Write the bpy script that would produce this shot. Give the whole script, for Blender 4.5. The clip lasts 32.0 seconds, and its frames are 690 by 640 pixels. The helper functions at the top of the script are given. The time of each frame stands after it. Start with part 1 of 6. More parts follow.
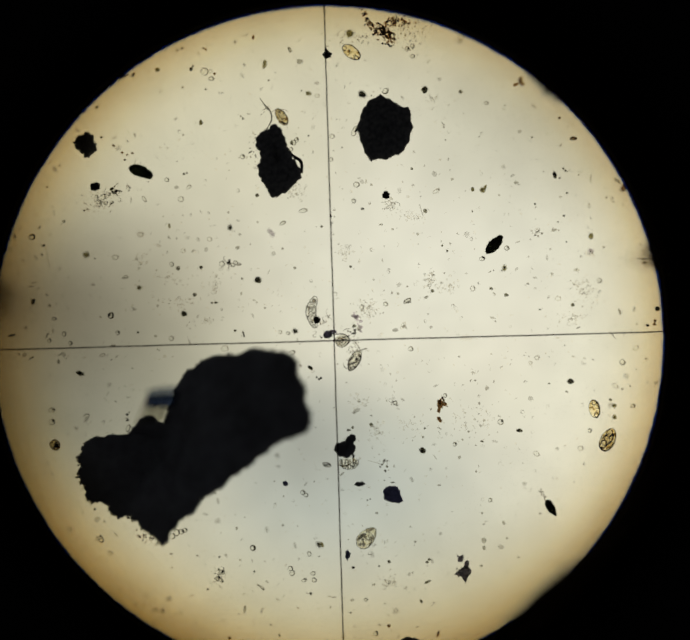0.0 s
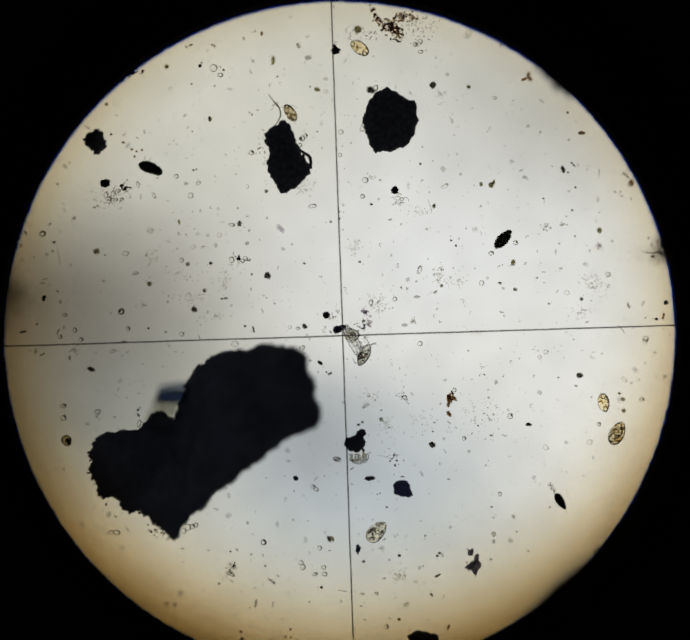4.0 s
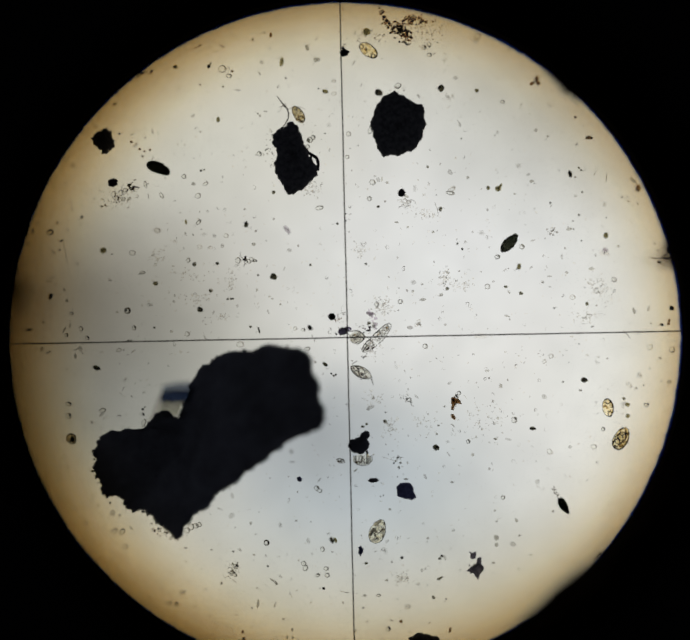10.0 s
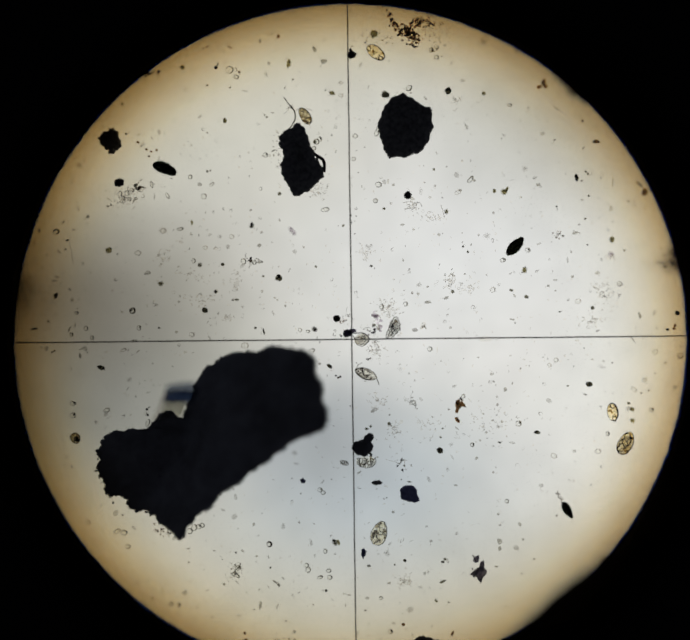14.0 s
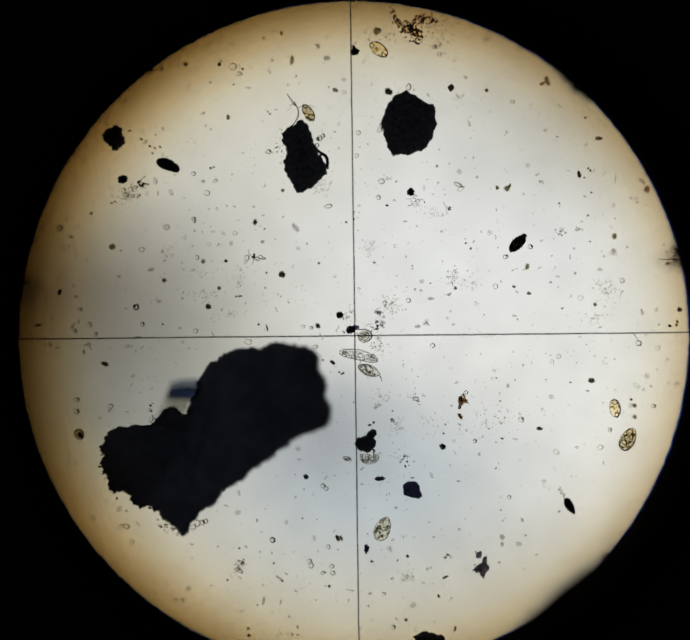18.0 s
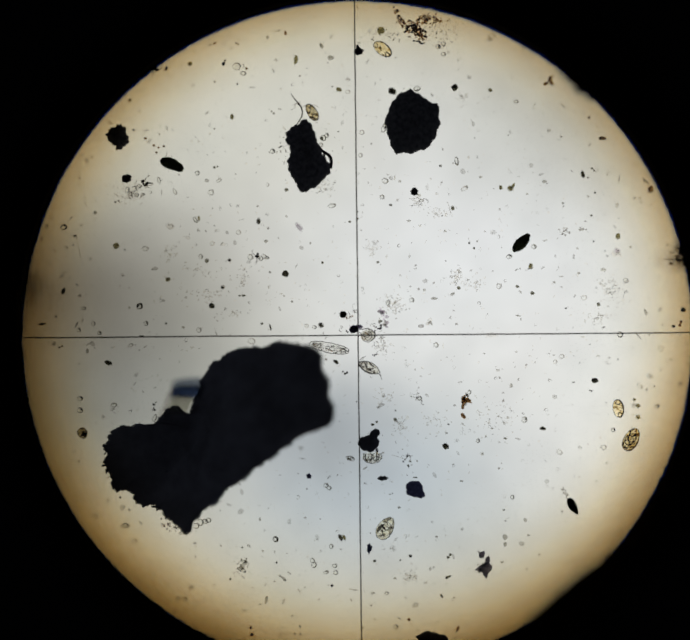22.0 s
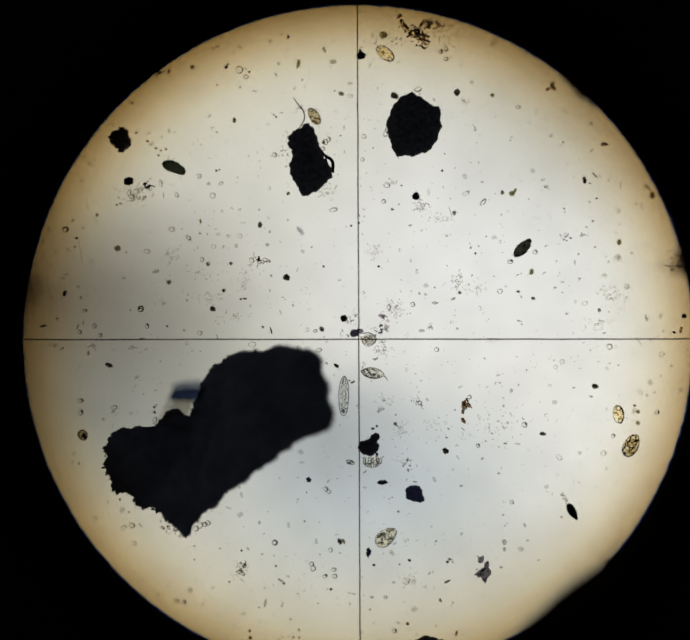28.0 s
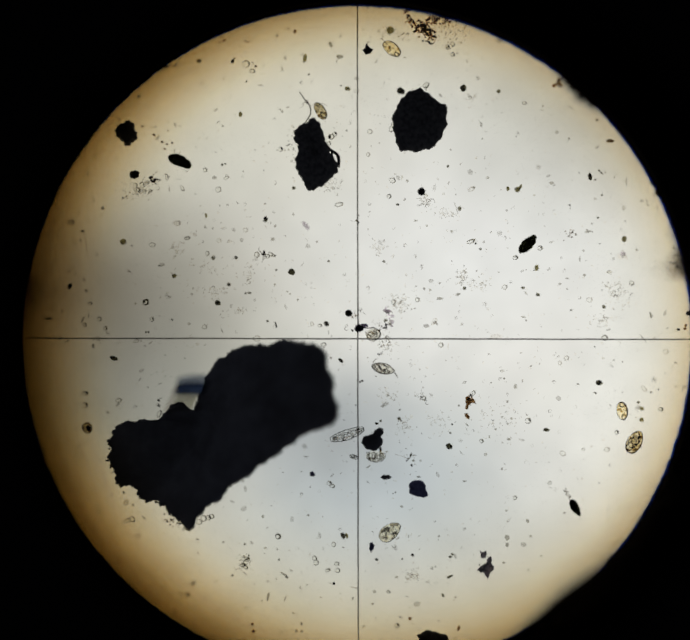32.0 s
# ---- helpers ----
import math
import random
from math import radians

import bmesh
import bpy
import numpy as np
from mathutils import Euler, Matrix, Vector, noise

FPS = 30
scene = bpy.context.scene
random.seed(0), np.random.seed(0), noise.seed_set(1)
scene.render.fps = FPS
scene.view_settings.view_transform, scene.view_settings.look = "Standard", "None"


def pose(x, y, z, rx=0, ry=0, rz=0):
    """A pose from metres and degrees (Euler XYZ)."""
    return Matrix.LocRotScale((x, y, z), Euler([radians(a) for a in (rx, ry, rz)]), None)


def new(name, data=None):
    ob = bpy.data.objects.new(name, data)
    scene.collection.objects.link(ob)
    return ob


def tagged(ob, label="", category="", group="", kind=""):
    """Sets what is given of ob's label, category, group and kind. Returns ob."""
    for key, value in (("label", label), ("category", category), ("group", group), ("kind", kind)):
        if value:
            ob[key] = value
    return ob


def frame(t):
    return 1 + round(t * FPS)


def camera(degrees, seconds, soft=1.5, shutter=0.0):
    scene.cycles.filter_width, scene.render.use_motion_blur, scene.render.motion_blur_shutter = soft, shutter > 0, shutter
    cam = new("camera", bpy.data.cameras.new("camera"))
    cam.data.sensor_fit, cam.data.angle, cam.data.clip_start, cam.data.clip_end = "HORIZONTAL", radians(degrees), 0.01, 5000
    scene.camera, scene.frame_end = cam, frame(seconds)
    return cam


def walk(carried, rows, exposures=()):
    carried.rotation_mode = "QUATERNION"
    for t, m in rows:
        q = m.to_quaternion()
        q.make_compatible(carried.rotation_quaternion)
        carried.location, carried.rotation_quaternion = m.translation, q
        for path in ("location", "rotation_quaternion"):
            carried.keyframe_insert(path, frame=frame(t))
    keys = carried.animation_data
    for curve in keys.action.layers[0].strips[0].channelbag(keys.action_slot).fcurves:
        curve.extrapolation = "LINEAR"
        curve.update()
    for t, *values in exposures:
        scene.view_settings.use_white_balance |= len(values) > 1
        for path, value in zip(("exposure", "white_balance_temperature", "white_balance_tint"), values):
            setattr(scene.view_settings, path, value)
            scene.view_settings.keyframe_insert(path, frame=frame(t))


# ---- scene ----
# A drop of pond water on a glass slide, under a compound microscope: one metre here stands for one millimetre there.
# The eyepiece's field stop and crosshair lie in the plane in which the slide is in focus.
import functools

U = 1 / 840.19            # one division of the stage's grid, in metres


def at(u, v, z=0.0):
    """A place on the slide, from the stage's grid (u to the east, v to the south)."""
    return Vector(((u - 784) * U, (727.5 - v) * U, z))


# ---- camera ----
cam = camera(24, 32.0, soft=2.1)
cam.data.dof.use_dof, cam.data.dof.focus_distance, cam.data.dof.aperture_fstop = True, 4.375, 0.314
walk(cam, [
    (0, pose(-0.0416, -0.0152, 4.3616, 0.337, -1.374, -1.001)), (0.5, pose(-0.0508, -0.0099, 4.3671, 0.208, -1.449, -1.043)), (1, pose(-0.0646, 0.0084, 4.3608, 0.143, -1.546, -0.887)),
    (1.5, pose(-0.0435, -0.0134, 4.3714, 0.310, -1.447, -1.009)), (2, pose(-0.0592, 0.0109, 4.3704, 0.084, -1.488, -1.041)), (2.5, pose(-0.0429, -0.0037, 4.3581, 0.183, -1.321, -1.110)),
    (3, pose(-0.0307, -0.0110, 4.3382, 0.233, -0.945, -1.356)), (3.5, pose(-0.0349, -0.0055, 4.3793, 0.065, -0.990, -1.349)), (5.5, pose(-0.0387, -0.0046, 4.3680, 0.006, -0.908, -0.639)),
    (6, pose(-0.0320, -0.0010, 4.3688, 0.082, -0.895, -0.617)), (6.5, pose(-0.0188, -0.0086, 4.3743, 0.149, -0.703, -0.213)), (7, pose(-0.0186, -0.0058, 4.3734, 0.131, -0.672, -0.369)),
    (7.5, pose(-0.0208, -0.0006, 4.3791, 0.132, -0.633, -0.330)), (8, pose(-0.0180, 0.0003, 4.3776, 0.098, -0.559, -0.408)), (8.5, pose(-0.0191, -0.0032, 4.3817, 0.055, -0.567, -0.489)),
    (9, pose(-0.0147, 0.0055, 4.3794, -0.024, -0.510, -0.454)), (9.5, pose(-0.0152, 0.0081, 4.3819, -0.091, -0.507, -0.568)), (10, pose(-0.0153, -0.0007, 4.3843, 0.027, -0.501, -0.547)),
    (10.5, pose(-0.0191, 0.0031, 4.3846, 0.004, -0.559, -0.480)), (11, pose(-0.0154, 0.0048, 4.3834, -0.024, -0.530, -0.375)), (11.5, pose(-0.0189, 0.0085, 4.3835, -0.123, -0.525, -0.367)),
    (12, pose(-0.0063, -0.0067, 4.3770, 0.168, -0.454, -0.268)), (12.5, pose(-0.0164, 0.0152, 4.3808, -0.034, -0.509, -0.127)), (13, pose(0.0025, -0.0021, 4.3819, 0.147, -0.198, -0.125)),
    (13.5, pose(0.0027, -0.0122, 4.3814, 0.239, -0.073, -0.044)), (14, pose(0.0060, -0.0127, 4.3809, 0.249, -0.049, -0.033)), (14.5, pose(0.0037, -0.0141, 4.3827, 0.269, -0.051, 0.013)),
    (16.5, pose(0.0557, -0.0294, 4.3724, 0.503, 0.541, 0.118)), (17, pose(-0.0124, 0.0304, 4.3817, -0.185, -0.033, 0.055)), (17.5, pose(0.0006, 0.0070, 4.3892, -0.055, -0.052, 0.075)),
    (18, pose(0.0012, 0.0005, 4.3916, -0.050, -0.004, -0.022)), (18.5, pose(0.0090, -0.0103, 4.3899, 0.074, 0.095, 0.015)), (19, pose(0.0011, 0.0041, 4.3897, -0.054, 0.018, -0.016)),
    (19.5, pose(0.0112, -0.0062, 4.3941, 0.011, 0.137, -0.005)), (20, pose(0.0108, -0.0078, 4.3888, 0.045, 0.186, 0.042)), (20.5, pose(0.0191, -0.0101, 4.3930, 0.042, 0.275, 0.075)),
    (21, pose(0.0179, -0.0131, 4.3924, 0.110, 0.335, 0.073)), (21.5, pose(0.0097, -0.0068, 4.3907, 0.043, 0.245, 0.038)), (22, pose(0.0150, -0.0141, 4.3932, 0.123, 0.293, 0.100)),
    (22.5, pose(0.0162, -0.0097, 4.3924, 0.110, 0.305, 0.160)), (23, pose(0.0108, -0.0064, 4.3929, 0.075, 0.258, 0.231)), (23.5, pose(0.0131, -0.0028, 4.3905, 0.074, 0.232, 0.301)),
    (24, pose(0.0139, -0.0023, 4.3922, 0.094, 0.306, 0.327)), (24.5, pose(0.0203, -0.0042, 4.3916, 0.105, 0.384, 0.312)), (25, pose(0.0171, -0.0053, 4.3889, 0.110, 0.354, 0.363)),
    (25.5, pose(0.0176, -0.0120, 4.3892, 0.188, 0.371, 0.404)), (27.5, pose(0.0276, -0.0148, 4.3908, 0.236, 0.454, 0.477)), (28, pose(0.0258, -0.0052, 4.3959, 0.150, 0.462, 0.491)),
    (28.5, pose(0.0202, -0.0026, 4.3902, 0.113, 0.362, 0.433)), (29, pose(0.0219, 0.0024, 4.3909, 0.066, 0.438, 0.525)), (29.5, pose(0.0157, 0.0076, 4.3881, 0.041, 0.386, 0.710)),
    (30, pose(0.0337, -0.0055, 4.3897, 0.194, 0.541, 0.675)), (30.5, pose(0.0184, -0.0119, 4.3899, 0.245, 0.392, 0.694)), (31, pose(0.0099, -0.0055, 4.3942, 0.159, 0.291, 0.825)),
    (31.5, pose(0.0059, -0.0160, 4.3954, 0.286, 0.210, 0.883)), (31.9, pose(0.0059, -0.0160, 4.3954, 0.286, 0.210, 0.883)), (32, pose(0.0190, 0.0042, 4.4012, -0.154, 0.539, 0.894))], [(0, -0.05, 7900, 0), (1, -0.05, 7250, 4), (2, -0.05, 6900, 7), (3, -0.05, 6700, 7), (5, -0.05, 6620, 8), (14, -0.05, 6620, 8), (18, -0.02, 6600, 8), (21, -0.01, 6470, 8), (24, 0.0, 6570, 8), (28, 0.01, 6720, 7), (32, 0.01, 6740, 7)])

# ---- light ----
world = bpy.data.worlds.new("dim_tube")
scene.world = world
world.use_nodes = True
world.node_tree.nodes["Background"].inputs[0].default_value = (0.72, 0.78, 1.0, 1)
world.node_tree.nodes["Background"].inputs[1].default_value = 0.16
scene.view_settings.exposure = 0.0


# ---- materials ----
def shader(name):
    m = bpy.data.materials.new(name)
    m.use_nodes = True
    nt = m.node_tree
    nt.nodes.clear()
    out = nt.nodes.new("ShaderNodeOutputMaterial")
    return m, nt, out


def node(nt, kind, **values):
    n = nt.nodes.new(kind)
    for key, value in values.items():
        n.inputs[key.replace("_", " ")].default_value = value
    return n


def mottled(nt, scale, a, b, vary_by=0.5, detail=4.0):
    """Two colours mixed by a noise of that scale, and varied from thing to thing."""
    tc = nt.nodes.new("ShaderNodeTexCoord")
    nz = node(nt, "ShaderNodeTexNoise", Scale=scale, Detail=detail, Roughness=0.6)
    nt.links.new(tc.outputs["Object"], nz.inputs["Vector"])
    ramp = nt.nodes.new("ShaderNodeValToRGB")
    ramp.color_ramp.elements[0].position, ramp.color_ramp.elements[1].position = 0.35, 0.68
    ramp.color_ramp.elements[0].color, ramp.color_ramp.elements[1].color = (*a, 1), (*b, 1)
    nt.links.new(nz.outputs["Fac"], ramp.inputs["Fac"])
    info = nt.nodes.new("ShaderNodeObjectInfo")
    vary = node(nt, "ShaderNodeMath")
    vary.operation = "MULTIPLY_ADD"
    vary.inputs[1].default_value, vary.inputs[2].default_value = vary_by, 1 - vary_by / 2
    nt.links.new(info.outputs["Random"], vary.inputs[0])
    hsv = nt.nodes.new("ShaderNodeHueSaturation")
    nt.links.new(ramp.outputs["Color"], hsv.inputs["Color"])
    nt.links.new(vary.outputs[0], hsv.inputs["Value"])
    return hsv.outputs["Color"], nz.outputs["Fac"]


def opaque(name, a, b, scale=60, rough=0.8, bump=0.4):
    m, nt, out = shader(name)
    col, fac = mottled(nt, scale, a, b)
    p = node(nt, "ShaderNodeBsdfPrincipled", Roughness=rough)
    p.inputs["Specular IOR Level"].default_value = 0.02
    nt.links.new(col, p.inputs["Base Color"])
    bm = node(nt, "ShaderNodeBump", Strength=bump, Distance=0.002)
    nt.links.new(fac, bm.inputs["Height"])
    nt.links.new(bm.outputs["Normal"], p.inputs["Normal"])
    nt.links.new(p.outputs[0], out.inputs["Surface"])
    return m


def clear(name, a, b, scale=80, body=0.12, vary_by=0.3):
    """A see-through stuff that tints the light which passes it."""
    m, nt, out = shader(name)
    col, fac = mottled(nt, scale, a, b, vary_by)
    tr = nt.nodes.new("ShaderNodeBsdfTransparent")
    df = nt.nodes.new("ShaderNodeBsdfDiffuse")
    mix = node(nt, "ShaderNodeMixShader", Fac=body)
    nt.links.new(col, tr.inputs["Color"])
    nt.links.new(col, df.inputs["Color"])
    nt.links.new(tr.outputs[0], mix.inputs[1])
    nt.links.new(df.outputs[0], mix.inputs[2])
    nt.links.new(mix.outputs[0], out.inputs["Surface"])
    return m


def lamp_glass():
    """The lit field lens of the lamp: cool white, with the view's bright and dim patches put into its glow."""
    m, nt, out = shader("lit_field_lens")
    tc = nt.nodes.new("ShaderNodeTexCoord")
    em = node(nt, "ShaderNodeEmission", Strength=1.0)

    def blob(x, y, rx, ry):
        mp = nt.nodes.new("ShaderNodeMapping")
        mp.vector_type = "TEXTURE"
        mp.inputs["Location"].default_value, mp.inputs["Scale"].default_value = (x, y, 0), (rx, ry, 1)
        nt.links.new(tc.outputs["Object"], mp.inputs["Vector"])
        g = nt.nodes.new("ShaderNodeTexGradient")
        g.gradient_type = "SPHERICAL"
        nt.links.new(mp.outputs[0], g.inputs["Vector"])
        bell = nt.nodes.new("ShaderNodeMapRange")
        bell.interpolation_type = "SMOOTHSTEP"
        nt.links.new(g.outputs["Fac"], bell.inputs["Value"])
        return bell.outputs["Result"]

    # Brighter, grey and bluish patches of the view's light, painted into the lamp's colour.
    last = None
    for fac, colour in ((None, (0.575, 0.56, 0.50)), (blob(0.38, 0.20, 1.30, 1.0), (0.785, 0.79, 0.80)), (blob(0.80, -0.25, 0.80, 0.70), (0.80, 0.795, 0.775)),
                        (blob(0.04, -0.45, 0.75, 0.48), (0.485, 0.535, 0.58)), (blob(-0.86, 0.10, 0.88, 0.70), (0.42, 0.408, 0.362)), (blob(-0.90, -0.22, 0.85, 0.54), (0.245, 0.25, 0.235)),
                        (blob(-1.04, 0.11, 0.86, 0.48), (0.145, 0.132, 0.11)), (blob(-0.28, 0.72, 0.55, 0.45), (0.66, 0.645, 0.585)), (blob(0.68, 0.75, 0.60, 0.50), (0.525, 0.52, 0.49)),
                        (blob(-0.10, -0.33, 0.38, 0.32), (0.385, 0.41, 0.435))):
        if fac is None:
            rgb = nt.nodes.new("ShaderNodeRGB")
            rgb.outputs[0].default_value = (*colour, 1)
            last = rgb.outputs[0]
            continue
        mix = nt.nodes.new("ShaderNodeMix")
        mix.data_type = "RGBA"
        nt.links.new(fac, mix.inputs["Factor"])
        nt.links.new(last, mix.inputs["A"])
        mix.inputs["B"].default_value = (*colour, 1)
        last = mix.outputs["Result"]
    for scale, low in ((7.0, 0.955), (26.0, 0.975)):        # slight random mottling of the glow
        mottle = node(nt, "ShaderNodeTexNoise", Scale=scale, Detail=2.0)
        nt.links.new(tc.outputs["Object"], mottle.inputs["Vector"])
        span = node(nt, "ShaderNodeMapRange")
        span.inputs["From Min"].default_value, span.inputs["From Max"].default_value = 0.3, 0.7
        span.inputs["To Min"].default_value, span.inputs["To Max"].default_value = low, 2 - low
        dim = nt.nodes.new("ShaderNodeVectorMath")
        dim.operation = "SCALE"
        nt.links.new(mottle.outputs["Fac"], span.inputs["Value"])
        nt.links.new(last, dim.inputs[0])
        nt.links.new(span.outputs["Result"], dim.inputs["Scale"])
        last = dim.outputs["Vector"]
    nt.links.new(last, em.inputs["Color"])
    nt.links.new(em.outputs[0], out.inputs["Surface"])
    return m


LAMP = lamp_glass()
BLACKENED = opaque("blackened_brass", (0.0008, 0.0008, 0.0008), (0.0015, 0.0015, 0.0015), 20, 0.9, 0.1)
RUBBER = opaque("black_rubber", (0.0008, 0.0008, 0.0008), (0.0018, 0.0018, 0.0018), 40, 0.95, 0.2)
WIRE = clear("drawn_wire", (0.36, 0.35, 0.34), (0.48, 0.47, 0.46), 300, 0.05)
GLASS = clear("slide_glass", (0.985, 0.99, 0.985), (0.99, 0.99, 0.99), 3, 0.0, 0.0)


def vignette_tint(name, reach, stops):
    """A vignette put into a ring's tint: it lets through less and browner light towards its rim. stops: (radius in
    metres, colour let through).
    """
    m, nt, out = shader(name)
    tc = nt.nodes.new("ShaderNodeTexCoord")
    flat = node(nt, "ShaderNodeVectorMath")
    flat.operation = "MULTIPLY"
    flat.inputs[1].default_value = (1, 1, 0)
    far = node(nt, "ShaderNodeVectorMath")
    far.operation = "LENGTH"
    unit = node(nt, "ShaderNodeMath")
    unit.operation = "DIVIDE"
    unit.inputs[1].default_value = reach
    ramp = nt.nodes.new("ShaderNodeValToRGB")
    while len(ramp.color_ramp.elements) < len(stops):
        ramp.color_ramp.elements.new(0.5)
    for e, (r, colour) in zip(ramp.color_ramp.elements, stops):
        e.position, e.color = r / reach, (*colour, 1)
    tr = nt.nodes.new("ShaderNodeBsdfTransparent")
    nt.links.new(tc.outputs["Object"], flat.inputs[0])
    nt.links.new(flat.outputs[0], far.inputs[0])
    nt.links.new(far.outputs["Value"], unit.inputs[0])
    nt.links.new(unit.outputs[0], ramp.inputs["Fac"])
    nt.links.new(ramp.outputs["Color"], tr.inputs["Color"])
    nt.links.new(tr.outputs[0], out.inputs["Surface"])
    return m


BLUE_FRINGE = clear("blue_fringe", (0.05, 0.14, 0.50), (0.08, 0.20, 0.62), 4, 0.0, 0.0)
CHUNK = opaque("blue_black_rock", (0.038, 0.038, 0.041), (0.066, 0.067, 0.076), 10, 0.9, 0.1)
NAVY_FRINGE = clear("navy_fringe", (0.004, 0.016, 0.15), (0.008, 0.024, 0.20), 4, 0.0, 0.0)
MINERAL = opaque("black_mineral", (0.045, 0.045, 0.047), (0.10, 0.097, 0.097), 90, 0.75, 0.6)
RUST = clear("rusty_detritus", (0.50, 0.35, 0.21), (0.84, 0.72, 0.55), 150, 0.06)
SLATE = clear("slaty_detritus", (0.14, 0.13, 0.17), (0.38, 0.355, 0.37), 110, 0.06)
INDIGO = opaque("blue_black_mineral", (0.07, 0.072, 0.13), (0.13, 0.135, 0.25), 120, 0.8, 0.5)
SOOT = opaque("sooty_grain", (0.006, 0.006, 0.007), (0.03, 0.028, 0.03), 160, 0.85, 0.5)
SEED = clear("dark_green_seed", (0.012, 0.016, 0.011), (0.11, 0.115, 0.075), 60, 0.1)
PLUM = clear("plum_grain", (0.025, 0.02, 0.045), (0.10, 0.09, 0.14), 300, 0.1)
SMOKE = clear("smoky_purple_scrap", (0.16, 0.14, 0.22), (0.42, 0.39, 0.46), 200, 0.06)
COAL = clear("coaly_grain", (0.012, 0.012, 0.012), (0.16, 0.15, 0.14), 400, 0.1)
OLIVE = clear("olive_algal_matter", (0.25, 0.24, 0.15), (0.60, 0.58, 0.45), 150, 0.08)
BROWN = clear("brown_detritus", (0.24, 0.15, 0.08), (0.62, 0.47, 0.30), 150, 0.1)
DUSK = clear("dark_detritus", (0.10, 0.08, 0.06), (0.36, 0.30, 0.23), 150, 0.15)
RIM_DARK = clear("dark_rim_grain", (0.05, 0.035, 0.025), (0.16, 0.12, 0.09), 150, 0.1)
GREY = clear("grey_debris", (0.58, 0.56, 0.54), (0.80, 0.78, 0.75), 150, 0.03)
PALE = clear("pale_debris", (0.84, 0.83, 0.82), (0.93, 0.92, 0.90), 150, 0.02)
MURK = clear("murky_speck", (0.24, 0.235, 0.19), (0.64, 0.62, 0.55), 900, 0.08)
BITUMEN = clear("bituminous_speck", (0.06, 0.06, 0.04), (0.44, 0.42, 0.33), 900, 0.1)
HAZE = clear("hazy_speck", (0.70, 0.69, 0.66), (0.89, 0.88, 0.85), 900, 0.03)
MIST = clear("misty_speck", (0.82, 0.81, 0.79), (0.94, 0.935, 0.92), 900, 0.02)
TAN = clear("tan_speck", (0.38, 0.27, 0.16), (0.74, 0.62, 0.46), 900, 0.05)
MOSS = clear("mossy_speck", (0.30, 0.28, 0.16), (0.72, 0.68, 0.52), 900, 0.06)
VIOLET = clear("violet_smudge", (0.62, 0.585, 0.61), (0.80, 0.77, 0.79), 120, 0.04)
CREAM = clear("cream_cytoplasm", (0.95, 0.93, 0.87), (1.0, 1.0, 0.98), 110, 0.0)
LILAC = clear("lilac_smudge", (0.80, 0.76, 0.80), (0.92, 0.90, 0.92), 60, 0.02)
HYALINE = clear("clear_cytoplasm", (0.955, 0.955, 0.94), (1.0, 1.0, 1.0), 130, 0.0, 0.0)
GOLDEN = clear("golden_cytoplasm", (0.85, 0.75, 0.50), (1.0, 0.985, 0.93), 90, 0.0)
PALE_GOLD = clear("pale_gold_cytoplasm", (0.90, 0.85, 0.70), (1.0, 0.995, 0.96), 100, 0.0)
UMBER = clear("umber_cytoplasm", (0.62, 0.50, 0.28), (0.92, 0.85, 0.66), 160, 0.04)
PELLICLE = clear("pellicle", (0.12, 0.11, 0.08), (0.36, 0.33, 0.27), 140, 0.08)
WALL = clear("cell_wall", (0.20, 0.185, 0.14), (0.50, 0.47, 0.39), 140, 0.06)
PELLICLE_BROWN = clear("brown_pellicle", (0.13, 0.08, 0.03), (0.30, 0.20, 0.09), 120, 0.1)
FAINT = clear("faint_wall", (0.70, 0.68, 0.66), (0.87, 0.855, 0.83), 120, 0.02)
WISP = clear("wispy_bacteria", (0.76, 0.745, 0.72), (0.92, 0.91, 0.89), 120, 0.02)
VEIL = clear("veil_of_slime", (0.90, 0.895, 0.885), (0.97, 0.965, 0.955), 100, 0.0)
FLAKE_BLUE = clear("smoky_blue_flake", (0.13, 0.17, 0.27), (0.20, 0.25, 0.36), 25, 0.04)
FLAKE_MIST = clear("misty_blue_flake", (0.44, 0.47, 0.53), (0.56, 0.59, 0.64), 25, 0.02)
FLAKE_PALE = clear("smoky_pale_flake", (0.74, 0.73, 0.67), (0.84, 0.83, 0.78), 25, 0.02)


# ---- building ----
def mesh(name, verts, faces, smooth=True):
    me = bpy.data.meshes.new(name)
    me.from_pydata([tuple(p) for p in verts], [], faces)
    me.validate()
    if smooth:
        me.polygons.foreach_set("use_smooth", [True] * len(me.polygons))
    me.update()
    return me


def part(name, me, material, parent, label="", m=None):
    ob = new(name, me)
    if not me.materials:
        me.materials.append(material)
    ob.parent = parent
    if m is not None:
        ob.matrix_local = m
    return tagged(ob, label)


def thing(name, place, label, category, group="", turn=0.0, kind="", me=None, material=None):
    ob = new(name, me)
    if me is not None and not me.materials:
        me.materials.append(material)
    ob.location, ob.rotation_euler = place, (0, 0, radians(-turn))
    return tagged(ob, label, category, group, kind)


